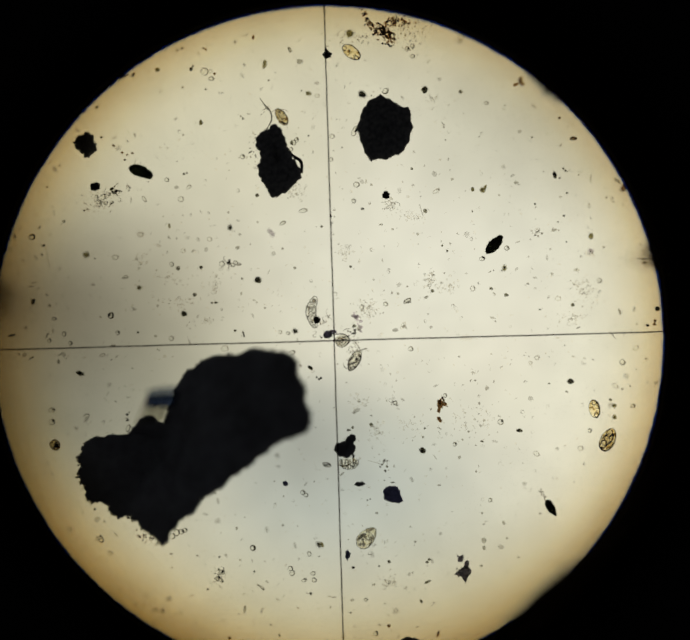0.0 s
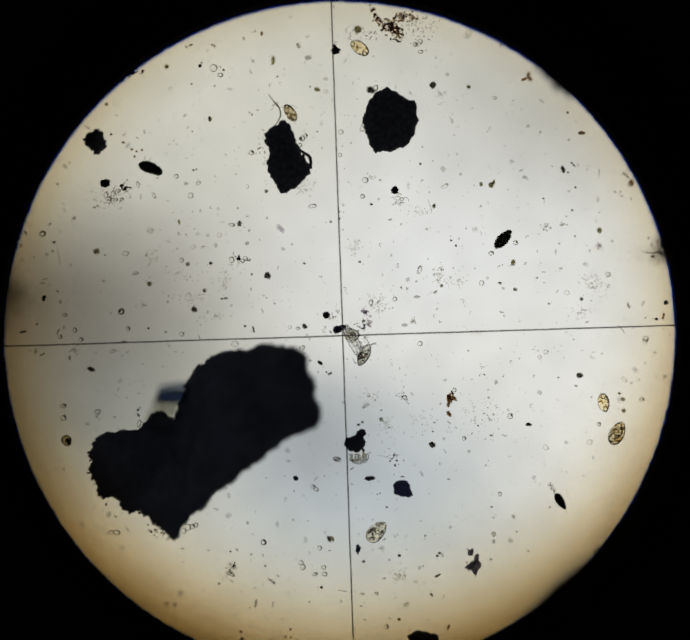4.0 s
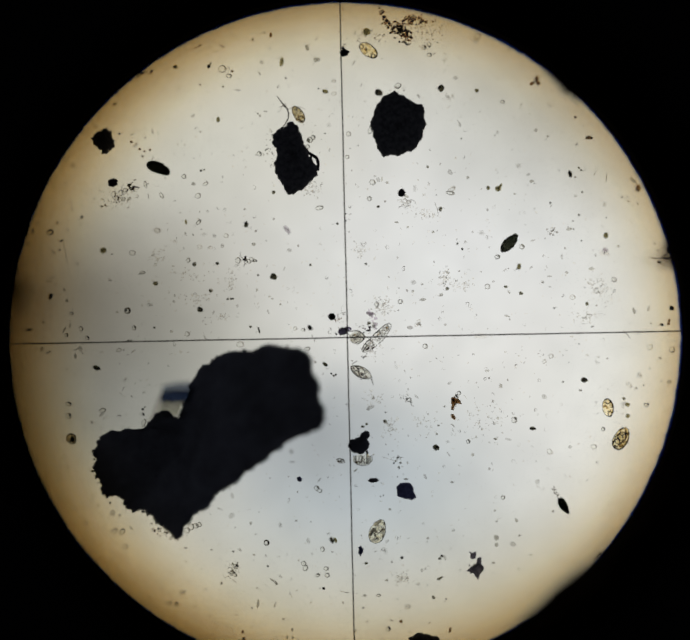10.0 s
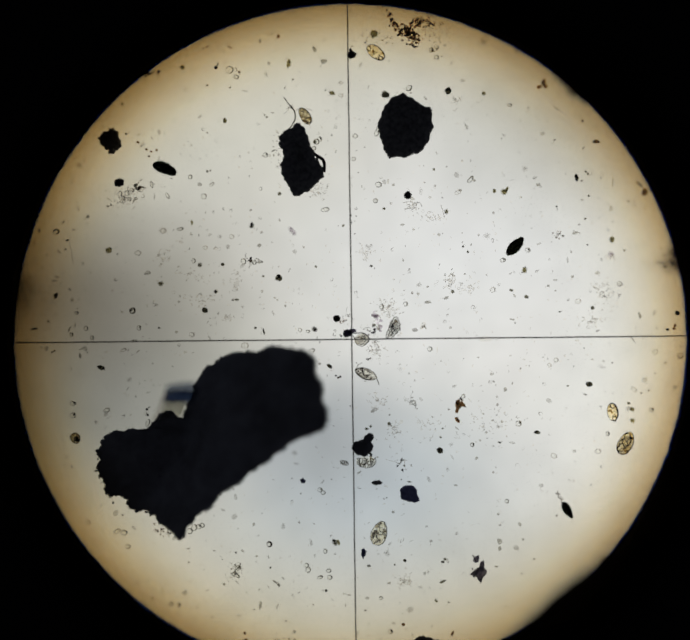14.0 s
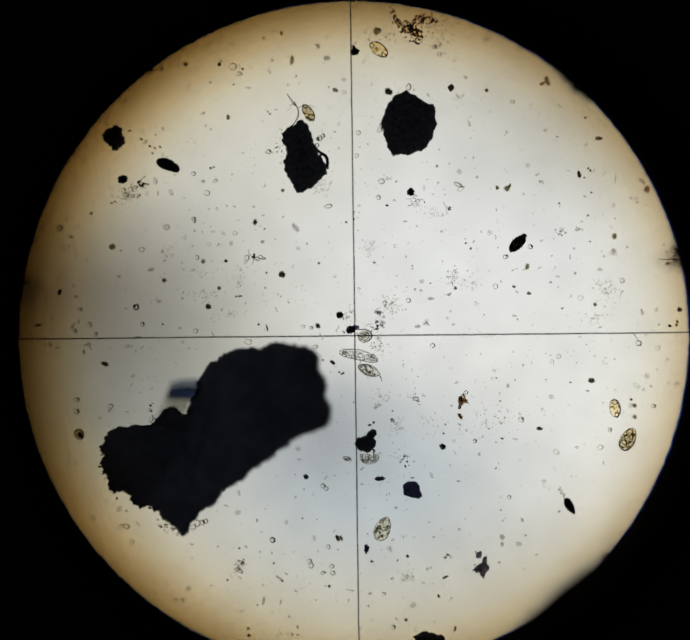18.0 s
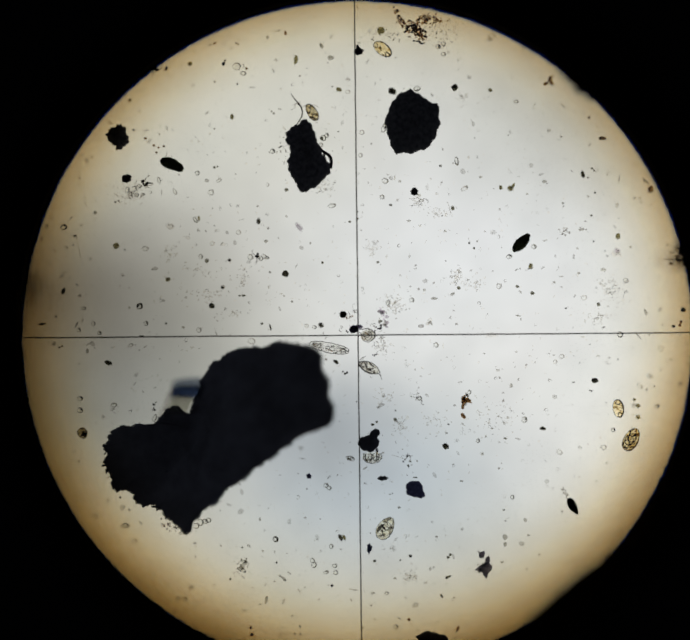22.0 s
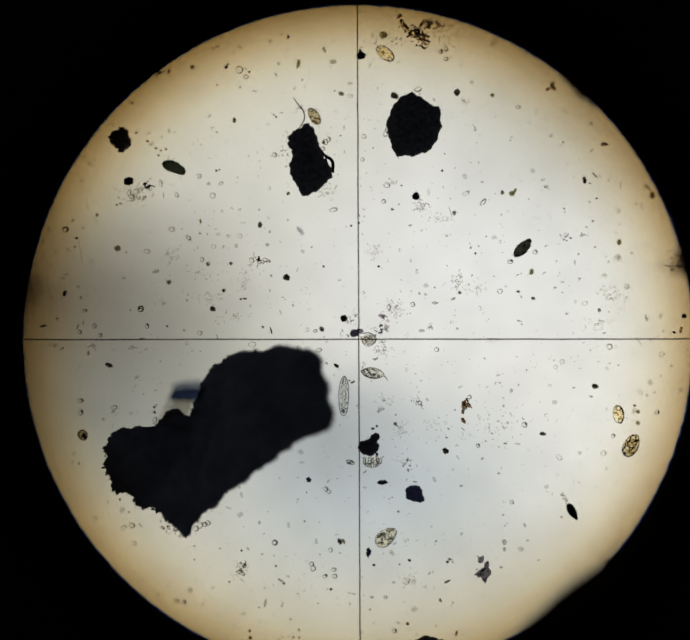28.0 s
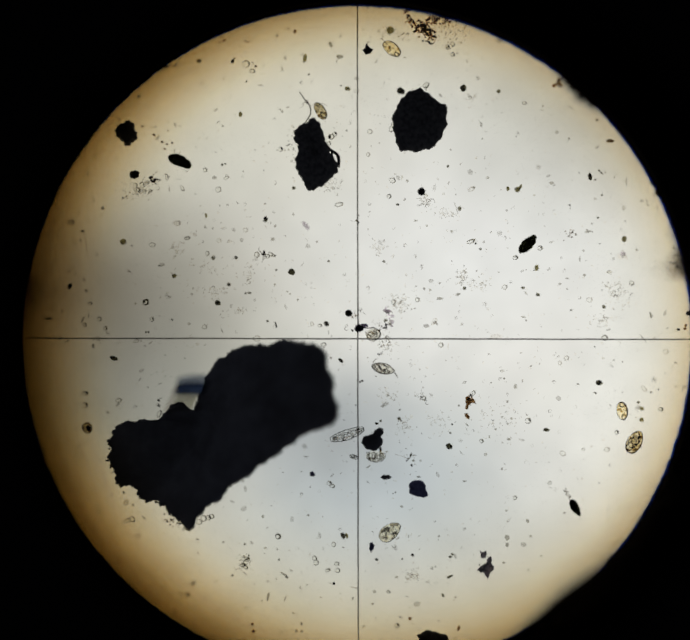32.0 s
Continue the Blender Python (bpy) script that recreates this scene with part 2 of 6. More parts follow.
def rings(loops, closed_ends=True):
    """A skin over loops of points that have the same count."""
    n = len(loops[0])
    verts = [p for loop in loops for p in loop]
    faces = [(i * n + j, i * n + (j + 1) % n, (i + 1) * n + (j + 1) % n, (i + 1) * n + j) for i in range(len(loops) - 1) for j in range(n)]
    if closed_ends:
        for base, sign in ((0, -1), ((len(loops) - 1) * n, 1)):
            c = np.mean([verts[base + j] for j in range(n)], axis=0)
            verts.append(c)
            k = len(verts) - 1
            faces += [(base + (j + 1) % n, base + j, k) if sign < 0 else (base + j, base + (j + 1) % n, k) for j in range(n)]
    return verts, faces


def crag(corners, rng, rough, levels):
    """An outline, its edges broken up again and again."""
    pts = [np.array(p, float) for p in corners]
    for _ in range(levels):
        more = []
        for a, b in zip(pts, pts[1:] + pts[:1]):
            d = b - a
            mid = (a + b) / 2 + np.array((d[1], -d[0])) * rng.uniform(-rough, rough)
            more += [a, mid]
        pts = more
    return pts


def grain(corners, height, seed, rough=0.14, levels=2, lean=(0.0, 0.0), belly=0.35, axis=None, fine=0.0, wrinkle=1.0, smooth=False, swell=0.0):
    """A rough solid grain on its base, from the corners of its outline (grid divisions about its middle)."""
    rng = np.random.default_rng(seed)
    line = [p + rng.uniform(-fine, fine, 2) for p in crag(corners, rng, rough, levels)]
    loops = []
    for h, s in ((0.0, 0.80), (0.35 * belly, 0.93), (belly, 1.0), (0.4 + 0.6 * belly, 0.95), (0.85, 0.75), (0.97, 0.42), (1.0, 0.15)):
        loop, n = [], len(line)
        reach = int(n * 0.6 * (1 - s) ** 1.6) if s < 1 else 0
        eased = [np.mean([line[(i + j) % n] for j in range(-reach, reach + 1)], axis=0) for i in range(n)] if reach else line
        for x, y in eased:
            k = s * (1 + wrinkle * (rng.uniform(-0.05, 0.03) if s < 1 else 0))
            z = height * (h + wrinkle * (rng.uniform(-0.05, 0.05) if 0 < h else 0)) * min(3.0, max(0.3, 1 + lean[0] * x + lean[1] * y))
            k *= 1 + swell * z
            far = (z / 4.39 * (axis[0] + x * k), z / 4.39 * (axis[1] + y * k)) if axis else (0, 0)
            loop.append(((x * k - far[0]) * U, -(y * k - far[1]) * U, z))
        loops.append(loop)
    return mesh("grain", *rings([loop[::-1] for loop in loops]), smooth=smooth)


def lump(a, b, c, seed=0, rough=0.12, seg=14, rows=8, taper=0.0, point=0.0):
    """An uneven ellipsoid (half axes in grid divisions) that lies on z = 0. taper: how much its far end narrows."""
    rng = np.random.default_rng(seed)
    loops = []
    for i in range(1, rows):
        f = math.pi * i / rows
        z, r = c * (1 - math.cos(f)), math.sin(f)
        loop = []
        for j in range(seg):
            w = 2 * math.pi * j / seg
            x = math.cos(w)
            k = r * (1 + rng.uniform(-rough, rough))
            loop.append((a * k * x * U, b * k * math.sin(w) * abs(math.sin(w)) ** point * (1 - taper * x) * U, z * U))
        loops.append(loop)
    return mesh("lump", *rings(loops))


def tube(points, radius, closed=False, sides=6):
    """A round thread along points given in grid divisions (x, y, z)."""
    pts = [np.array((p[0] * U, -p[1] * U, p[2] * U)) for p in points]
    loops, n = [], len(pts)
    for i, p in enumerate(pts):
        d = (pts[(i + 1) % n] - pts[i - 1]) if closed or 0 < i < n - 1 else (pts[1] - pts[0] if i == 0 else pts[-1] - pts[-2])
        d = d / (np.linalg.norm(d) + 1e-12)
        side = np.array((-d[1], d[0], 0.0))
        up = np.cross(d, side)
        r = (radius[i] if isinstance(radius, (list, tuple)) else radius) * U
        loops.append([p + r * (math.cos(w) * side + math.sin(w) * up) for w in (2 * math.pi * j / sides for j in range(sides))])
    if closed:
        verts, faces = rings(loops + [loops[0]], False)
    else:
        verts, faces = rings(loops)
    return mesh("thread", verts, faces)


def oval(a, b, n=24, z=0.0, wobble=0.0, seed=0, taper=0.0, fro=0.0, to=2 * math.pi, point=0.0):
    rng = np.random.default_rng(seed)
    full = to - fro > 6.2
    return [(a * math.cos(w) * (1 + rng.uniform(-wobble, wobble)), b * math.sin(w) * abs(math.sin(w)) ** point * (1 - taper * math.cos(w)) * (1 + rng.uniform(-wobble, wobble)), z)
            for w in (fro + (to - fro) * j / (n if full else n - 1) for j in range(n))]


def annulus(r0, r1, z0, z1, seg=192, chamfer=0.0, dent=0.0, wear=0.0):
    """A flat washer, its inner edge bevelled; dent: how far it is out of round; wear: how rough its edges are."""
    rng = np.random.default_rng(17)
    chips = rng.normal(0, wear or 1e-9, seg)
    chips = chips + np.roll(chips, 1)
    prof = [(r0, z0), (r1, z0), (r1, z1), (r0 + chamfer, z1)]
    verts = []
    for r, z in prof:
        for j in range(seg):
            w = 2 * math.pi * j / seg
            k = (r + chips[j]) * (1 - dent * (max(0.0, math.cos(w - 0.75)) ** 2 + max(0.0, math.cos(w + 0.80)) ** 2))
            verts.append((k * math.cos(w), k * math.sin(w), z))
    faces = [(i * seg + j, i * seg + (j + 1) % seg, (i + 1) % 4 * seg + (j + 1) % seg, (i + 1) % 4 * seg + j) for i in range(4) for j in range(seg)]
    return mesh("washer", verts, faces)


# ---- the microscope: lamp, slide, eyepiece ----
def disc(r, z, seg=96):
    return mesh("disc", [(0, 0, z)] + [(r * math.cos(2 * math.pi * j / seg), r * math.sin(2 * math.pi * j / seg), z) for j in range(seg)],
                [(0, 1 + j, 1 + (j + 1) % seg) for j in range(seg)], False)


lamp = thing("microscope_lamp", (0.03, -0.05, -0.8), "round white microscope lamp, lit, under the slide", "lamp")
part("lit_lens", disc(1.55, 0.0), LAMP, lamp, "lit white field lens with painted bright and dim patches")
part("lamp_housing", annulus(1.55, 1.68, -0.25, 0.06), BLACKENED, lamp, "black lamp housing")
part("lamp_bottom", disc(1.66, -0.25), BLACKENED, lamp)


def slide_box():
    bm = bmesh.new()
    bmesh.ops.create_cube(bm, size=1.0)
    bmesh.ops.scale(bm, vec=(3.0, 2.9, 0.06), verts=bm.verts)
    bmesh.ops.bevel(bm, geom=bm.edges[:], offset=0.006, segments=2, affect="EDGES")
    me = bpy.data.meshes.new("slide")
    bm.to_mesh(me)
    bm.free()
    return me


thing("glass_slide", (0.0, 0.0, -0.03), "clear glass microscope slide with a drop of pond water", "slide", kind="structure", me=slide_box(), material=GLASS)

RING = at(807.5, 765.8, 0.0)
eyepiece = thing("field_stop", RING, "black round metal ring with a painted blue colour fringe", "field stop")
R = 756 * U
ZS = 0.17                        # the diaphragm lies above the plane of the wires
RS = R * (1 - (ZS - 0.035) / 4.39)
part("diaphragm", annulus(RS + 8.0 * U, 1.75, ZS - 0.015, ZS + 0.015, 720, 0.012, 0.0065, 0.35 * U), BLACKENED, eyepiece, "matt black round diaphragm")
# Two coloured rings stand in for the blue fringe that the optics cast.
part("bevel", annulus(RS - 0.6 * U, RS + 3.2 * U, ZS - 0.002, ZS + 0.002, 720, 0.0, 0.0065, 0.35 * U), BLUE_FRINGE, eyepiece, "thin blue colour fringe painted along the diaphragm")
part("bevel", annulus(RS + 3.2 * U, RS + 8.2 * U, ZS - 0.002, ZS + 0.002, 720, 0.0, 0.0065, 0.35 * U), NAVY_FRINGE, eyepiece, "dim navy outer colour fringe painted along the diaphragm")
reticle = thing("crosshair", RING, "fine crosshair of two dark wires over the slide", "crosshair")
for turned, name in ((0.75, "upright_wire"), (90.55, "level_wire")):
    rng = np.random.default_rng(int(turned * 10))
    pts = [(rng.uniform(-0.35, 0.35), -757 + 1514 * i / 40, 44) for i in range(41)]
    part(name, tube(pts, 1.6, sides=8), WIRE, reticle, "fine dark wire", pose(0, 0, -0.018, 0, 0, turned))
for u, v, a in ((-2.2, -263, 3.0), (-1.5, -279, 2.0), (-3, 150, 1.8)):
    part("bead", lump(a, a * 0.9, a * 0.8, 5, 0.2, 8, 6), DUSK, reticle, "dust bead on the wire", Matrix.Translation((u * U, -v * U, 0.032)))

# Added for the vignette: a black rim, and shading put into a ring's tint.
eyecup = thing("eyecup", (0, 0, 1.7), "added black eyecup round a ring with a painted vignette", "eyecup")
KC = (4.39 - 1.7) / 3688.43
VIGNETTE = vignette_tint("amber_vignette", 900 * KC, [(r * KC, [x ** 0.5 for x in c]) for r, c in (   # light passes both faces
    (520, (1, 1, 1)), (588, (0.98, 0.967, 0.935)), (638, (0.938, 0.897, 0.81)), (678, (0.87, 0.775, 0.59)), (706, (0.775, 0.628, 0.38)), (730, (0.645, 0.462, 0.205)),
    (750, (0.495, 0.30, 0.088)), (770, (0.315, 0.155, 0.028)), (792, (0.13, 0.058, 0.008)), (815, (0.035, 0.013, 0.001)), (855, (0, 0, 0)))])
part("cup_rim", annulus(860 * KC, 1.72, 0.0, 0.05, chamfer=0.01), RUBBER, eyecup, "black rim added to darken the edge of the view")
part("vignette_tint", annulus(505 * KC, 868 * KC, 0.010, 0.012), VIGNETTE, eyecup, "amber-brown vignette painted on a clear ring")
for k in range(4):
    w = math.pi * (0.25 + 0.5 * k)
    part("post", tube([(1.6 * math.cos(w) / U, 1.6 * math.sin(w) / U, z / U) for z in (-1.575, -0.8, 0.01)], 16, sides=10), RUBBER, eyecup, "slim black post")


def rim_dust(bearing, spread, depth, n, seed, material, z):
    """Fine grains past counting on the diaphragm's rim, thinning inwards; bearing in degrees round the stop."""
    rng = np.random.default_rng(seed)
    verts, faces = [], []
    for i in range(n):
        w = radians(bearing) + rng.normal(0, spread)
        r = RS * (1 - (z - ZS) / 4.39) + (10 - abs(rng.normal(0, depth)) * math.exp(-((w - radians(bearing)) / spread) ** 2 / 3)) * U
        a, base = rng.uniform(2.0, 4.5) * U, len(verts)
        for k in range(6):
            verts.append((r * math.cos(w) + a * math.cos(k * math.pi / 3), r * math.sin(w) + a * rng.uniform(0.6, 1.2) * math.sin(k * math.pi / 3), z))
        verts += [(r * math.cos(w), r * math.sin(w), z + a * 0.6), (r * math.cos(w), r * math.sin(w), z - a * 0.6)]
        for k in range(6):
            faces += [(base + k, base + (k + 1) % 6, base + 6), (base + (k + 1) % 6, base + k, base + 7)]
    ob = part("rim_dust", mesh("rim_dust", verts, faces), material, eyepiece)
    tagged(ob, "smear of fine dark grains on the diaphragm's rim", kind="stuff")


def rim_smear(fro, to, depth, z, seed, label):
    """A black tongue on the rim, deepest half way between two bearings."""
    rng = np.random.default_rng(seed)
    loops, n = [], 60
    base = RS * (1 - (z - ZS) / 4.39)
    for i in range(n + 1):
        w = radians(fro + (to - fro) * i / n)
        inner = base + (8 - depth * math.sin(math.pi * i / n) ** 1.1 + rng.uniform(-1.2, 1.2)) * U
        loops.append([(r * math.cos(w), r * math.sin(w), h) for r, h in ((inner, z), (base + 60 * U, z), (base + 60 * U, z + 0.02), (inner + 3 * U, z + 0.02))])
    part("rim_smear", mesh("rim_smear", *rings(loops)), BLACKENED, eyepiece, label)


rim_smear(-70, -32, 40, 0.72, 9, "soft black tongue on the rim")
rim_dust(-50, 0.10, 20, 260, 7, RIM_DARK, 0.75)
rim_dust(-40, 0.22, 34, 700, 2, PALE, 0.95)
rim_dust(172, 0.045, 30, 260, 3, FAINT, 0.72)
rim_dust(49, 0.06, 11, 800, 4, RIM_DARK, 0.45)
rim_dust(17, 0.05, 8, 500, 6, RIM_DARK, 0.50)
rim_dust(14, 0.03, 26, 260, 5, FAINT, 0.50)


# ---- opaque grains ----
def placed_grain(name, corners, height, seed, label, material=MINERAL, rough=0.14, levels=2, lean=(0.0, 0.0), group="mineral grains", z=0.0, fine=0.8, wrinkle=0.25):
    c = np.mean(corners, axis=0)
    local = [(x - c[0], y - c[1]) for x, y in corners]
    return thing(name, at(c[0], c[1], z), label, "grain", group, me=grain(local, height, seed, rough, levels, lean, fine=fine, wrinkle=wrinkle, smooth=True), material=material)


def big_chunk():
    mid = (480, 980)
    corners = [(540, 797), (600, 794), (682, 793), (713, 801), (722, 816), (727, 850), (741, 890), (749, 925), (749, 950), (744, 966), (733, 977), (711, 984), (693, 988), (654, 1015), (603, 1050), (564, 1079),
               (506, 1119), (456, 1164), (436, 1190), (421, 1220), (405, 1208), (389, 1194), (371, 1184), (360, 1163), (349, 1165), (344, 1150), (325, 1157), (302, 1148), (299, 1130), (280, 1117),
               (258, 1124), (247, 1110), (244, 1086), (236, 1074), (228, 1054), (238, 1040), (230, 1028), (228, 1018), (239, 1002), (253, 982), (266, 973), (290, 976), (338, 974), (365, 945),
               (378, 932), (393, 927), (403, 935), (411, 949), (424, 945), (432, 925), (441, 900), (455, 860), (480, 825), (510, 805)]
    local = [(x - mid[0], y - mid[1]) for x, y in corners]
    ob = thing("rock_chunk", at(*mid), "large jagged black opaque mineral chunk, thick at one end", "chunk")
    part("chunk_body", grain(local, 0.18, 7, 0.15, 4, (0.005, 0.001), 0.75, (mid[0] - 784, mid[1] - 727.5), 2.6, 0.0, True, 0.055), CHUNK, ob)
    for box, z, mat, label in (([(388, 872), (452, 862), (462, 884), (384, 892)], 0.36, FLAKE_MIST, "smoky blue-grey edge of the flake"),
                               ([(386, 886), (462, 880), (450, 908), (380, 910)], 0.32, FLAKE_BLUE, "smoky dark blue translucent flake"),
                               ([(388, 906), (440, 905), (424, 942), (370, 950)], 0.26, FLAKE_PALE, "smoky pale translucent flake"),
                               ([(386, 884), (396, 884), (372, 954), (354, 954)], 0.30, FAINT, "smoky grey side of the flake")):
        box = [(784 + (x - 784) * (1 - z / 4.39), 727.5 + (y - 727.5) * (1 - z / 4.39)) for x, y in box]
        c = np.mean(box, axis=0)
        part("flake", grain([(x - c[0], y - c[1]) for x, y in box], 0.012, 31, 0.05, 2), mat, ob, label, Matrix.Translation(((c[0] - mid[0]) * U, (mid[1] - c[1]) * U, z)))
    rng = np.random.default_rng(77)
    for i in range(14):
        x, y = local[16 + int(rng.integers(22))]
        w = math.atan2(y, x) + rng.uniform(-0.07, 0.07)
        r = math.hypot(x, y) * rng.uniform(0.965, 0.998)
        part("crumb", lump(rng.uniform(2, 6), rng.uniform(2, 4), 2, i, 0.3, 8, 5), (SOOT, MINERAL, DUSK)[i % 3], ob, "", Matrix.Translation((r * math.cos(w) * U, -r * math.sin(w) * U, 0.03)))
    return ob


big_chunk()
hexagon = placed_grain("hexagonal_grain", [(925, 204), (948, 218), (986, 238), (990, 270), (994, 285), (985, 310), (972, 333), (958, 345), (935, 350), (908, 351), (894, 356), (880, 332),
                                 (872, 300), (867, 280), (876, 255), (889, 230), (904, 215)], 0.05, 3, "black opaque grain with a six-sided outline", rough=0.15, levels=3, fine=0.8)
notched = placed_grain("notched_grain", [(682, 277), (700, 285), (703, 298), (710, 308), (713, 320), (718, 333), (721, 342), (726, 353), (733, 363), (738, 374), (745, 384), (742, 402), (730, 413), (718, 424), (700, 433),
                                         (680, 443), (673, 437), (663, 417), (653, 403), (648, 387), (645, 373), (651, 362), (652, 337), (642, 323), (643, 310), (652, 300), (663, 290), (675, 286)], 0.05, 5,
                       "long black ragged grain with a small open loop on its edge", rough=0.2, levels=3, fine=0.9)
c0 = (notched.location[0] / U + 784, 727.5 - notched.location[1] / U)
part("loop", tube([(x - c0[0], y - c0[1], 12) for x, y in ((716, 337), (724, 347), (733, 353), (741, 358), (745, 365), (746, 374), (744, 388))], [3.4, 3.0, 3.4, 3.8, 3.8, 3.6, 4.2]), SOOT, notched, "thin black loop")
part("loop", tube([(x - c0[0], y - c0[1], 12) for x, y in ((730, 351), (730, 361), (734, 372))], [2.8, 2.2, 2.6]), SOOT, notched, "thin black loop")
placed_grain("ragged_grain", [(235, 310), (245, 299), (256, 296), (262, 288), (272, 292), (280, 302), (287, 315), (288, 330), (278, 338), (270, 348), (260, 346), (252, 336), (238, 326)],
             0.045, 8, "small ragged black grain", rough=0.3, levels=3, fine=2.0)
placed_grain("dark_seed", [(357, 372), (360, 365), (370, 362), (384, 364), (397, 371), (407, 379), (411, 388), (408, 395), (398, 396), (384, 392), (370, 386), (360, 380)], 0.03, 9, "dark oblong grain with a smooth outline",
             SEED, 0.07)
placed_grain("small_grain", [(269, 411), (274, 403), (284, 401), (293, 406), (291, 415), (283, 421), (273, 420)], 0.02, 10, "small round black grain", SOOT)
placed_grain("dark_seed", [(1156, 572), (1158, 561), (1166, 549), (1177, 541), (1188, 535), (1195, 534), (1198, 540), (1196, 551), (1189, 562), (1180, 571), (1168, 577), (1160, 577)], 0.03, 11,
             "dark greenish-black oblong grain with a smooth outline", SEED, 0.06)
placed_grain("small_grain", [(925, 438), (930, 432), (938, 431), (944, 437), (942, 446), (934, 449), (927, 446)], 0.018, 12, "small black grain with a wisp of debris", SOOT)
placed_grain("curved_grain", [(808, 1015), (811, 999), (823, 996), (833, 992), (837, 983), (845, 978), (856, 981), (858, 990), (852, 998), (856, 1008), (852, 1020), (843, 1029), (833, 1032), (819, 1027)],
             0.03, 13, "blue-black grain with a hooked head", CHUNK, rough=0.12, levels=3)
placed_grain("flat_grain", [(851, 1091), (858, 1086), (868, 1085), (878, 1090), (870, 1095), (860, 1097)], 0.012, 14, "small flat black splinter", rough=0.05)
placed_grain("angular_grain", [(916, 1105), (925, 1098), (946, 1097), (955, 1106), (960, 1130), (952, 1136), (934, 1133), (918, 1126)], 0.03, 15, "angular blue-black opaque grain", INDIGO, rough=0.08)
placed_grain("small_grain", [(690, 1082), (698, 1080), (703, 1086), (700, 1092), (692, 1091)], 0.012, 16, "tiny square blue-black grain", INDIGO, rough=0.05)
placed_grain("flat_grain", [(829, 1243), (835, 1238), (841, 1246), (838, 1256), (833, 1264), (829, 1256)], 0.014, 17, "small blue-black comma-shaped splinter", INDIGO, rough=0.08)
placed_grain("edge_grain", [(938, 1448), (952, 1440), (968, 1436), (985, 1440), (1003, 1443), (1012, 1462), (992, 1495), (955, 1492)], 0.04, 18, "black lobed grain at the rim of the view", rough=0.2)
placed_grain("small_grain", [(796, 121), (802, 113), (805, 104), (810, 112), (820, 119), (816, 127), (805, 130)], 0.02, 19, "small black grain with a thorn", SOOT)
placed_grain("small_grain", [(787, 753), (790, 746), (797, 743), (805, 745), (809, 751), (807, 758), (800, 762), (791, 761)], 0.02, 20, "round plum-coloured grain beside a clear cell", PLUM, 0.08)
placed_grain("small_grain", [(802, 743), (810, 742), (817, 744), (818, 749), (811, 753), (804, 751)], 0.012, 21, "pale purple scrap between a grain and a clear cell", SMOKE, 0.15)
placed_grain("small_grain", [(765, 717), (770, 711), (778, 711), (782, 717), (780, 725), (770, 727)], 0.018, 22, "small dark grey square grain", COAL, 0.1)
placed_grain("small_grain", [(848, 1026), (851, 1023), (854, 1027), (852, 1032), (848, 1031)], 0.01, 28, "tiny black grain under a hooked grain", SOOT)
placed_grain("star_grain", [(1074, 1299), (1080, 1292), (1089, 1287), (1095, 1281), (1098, 1270), (1104, 1266), (1108, 1273), (1107, 1282), (1112, 1289), (1111, 1297), (1105, 1304), (1102, 1314), (1098, 1319),
                            (1094, 1311), (1089, 1303), (1083, 1301)], 0.024, 23, "dark slaty clump of detritus shaped like a leaf", SLATE, 0.2, 2, fine=1.0)
placed_grain("star_grain", [(1080, 1254), (1085, 1258), (1090, 1257), (1095, 1254), (1096, 1263), (1094, 1270), (1088, 1272), (1082, 1269)], 0.016, 24, "small dark ragged clump with two ears", SLATE, 0.15, fine=0.6)
placed_grain("brown_crescent", [(1043, 905), (1051, 902), (1054, 908), (1062, 911), (1067, 921), (1059, 918), (1052, 917), (1048, 925), (1046, 935), (1041, 932), (1042, 918)], 0.02, 25,
             "brown crescent-shaped scrap of detritus", BROWN, 0.15)
placed_grain("brown_scrap", [(1043, 943), (1048, 942), (1053, 950), (1052, 956), (1047, 951)], 0.012, 26, "small brown scrap of detritus", BROWN, 0.15)

tad = thing("tailed_grain", at(1295, 1153), "dark drop-shaped grain trailing a beaded thread", "grain", "mineral grains", 58)
part("body", lump(22, 9, 7, 27, 0.08, taper=0.25), SEED, tad)
part("tail", tube([(-20 - 2.6 * i, 2.2 * math.sin(i * 1.4), 4) for i in range(12)], [0.9 + 1.3 * (i % 3 == 0) for i in range(12)]), FAINT, tad, "beaded pale thread")
part("wisp", tube([(-24 - 3.2 * i, -4 + 2.0 * math.sin(i * 2.1 + 1), 4) for i in range(9)], [0.5 + 1.2 * (i % 2) for i in range(9)]), FAINT, tad, "frayed pale wisp")


# ---- specks that can be told apart ----
SPECKS = [lump(1, 1, 0.8, 40 + i, 0.24, 14, 7) for i in range(7)]


@functools.cache
def speck_mesh(i, material):
    me = SPECKS[i].copy()
    me.materials.clear()
    me.materials.append(material)
    return me


def speck(u, v, a, b, turn, material, seed, label, high=0.0):
    z = high or (0.028, 0.06, 0.045, 0.08, 0.035)[seed * 3 % 5] if min(a, b) > 4 else 0.004
    k = 1 - z / 4.39
    ob = thing("speck", at(784 + (u - 784) * k, 727.5 + (v - 727.5) * k, z), label, "speck", "specks of detritus", turn, me=speck_mesh(seed % 7, material))
    ob.scale = (a, b, min(a, b))
    return ob


def specks(material, label, rows, high=0.0):
    for i, (u, v, a, b, turn) in enumerate(rows):
        speck(u, v, a, b, turn, material, i, label, high)


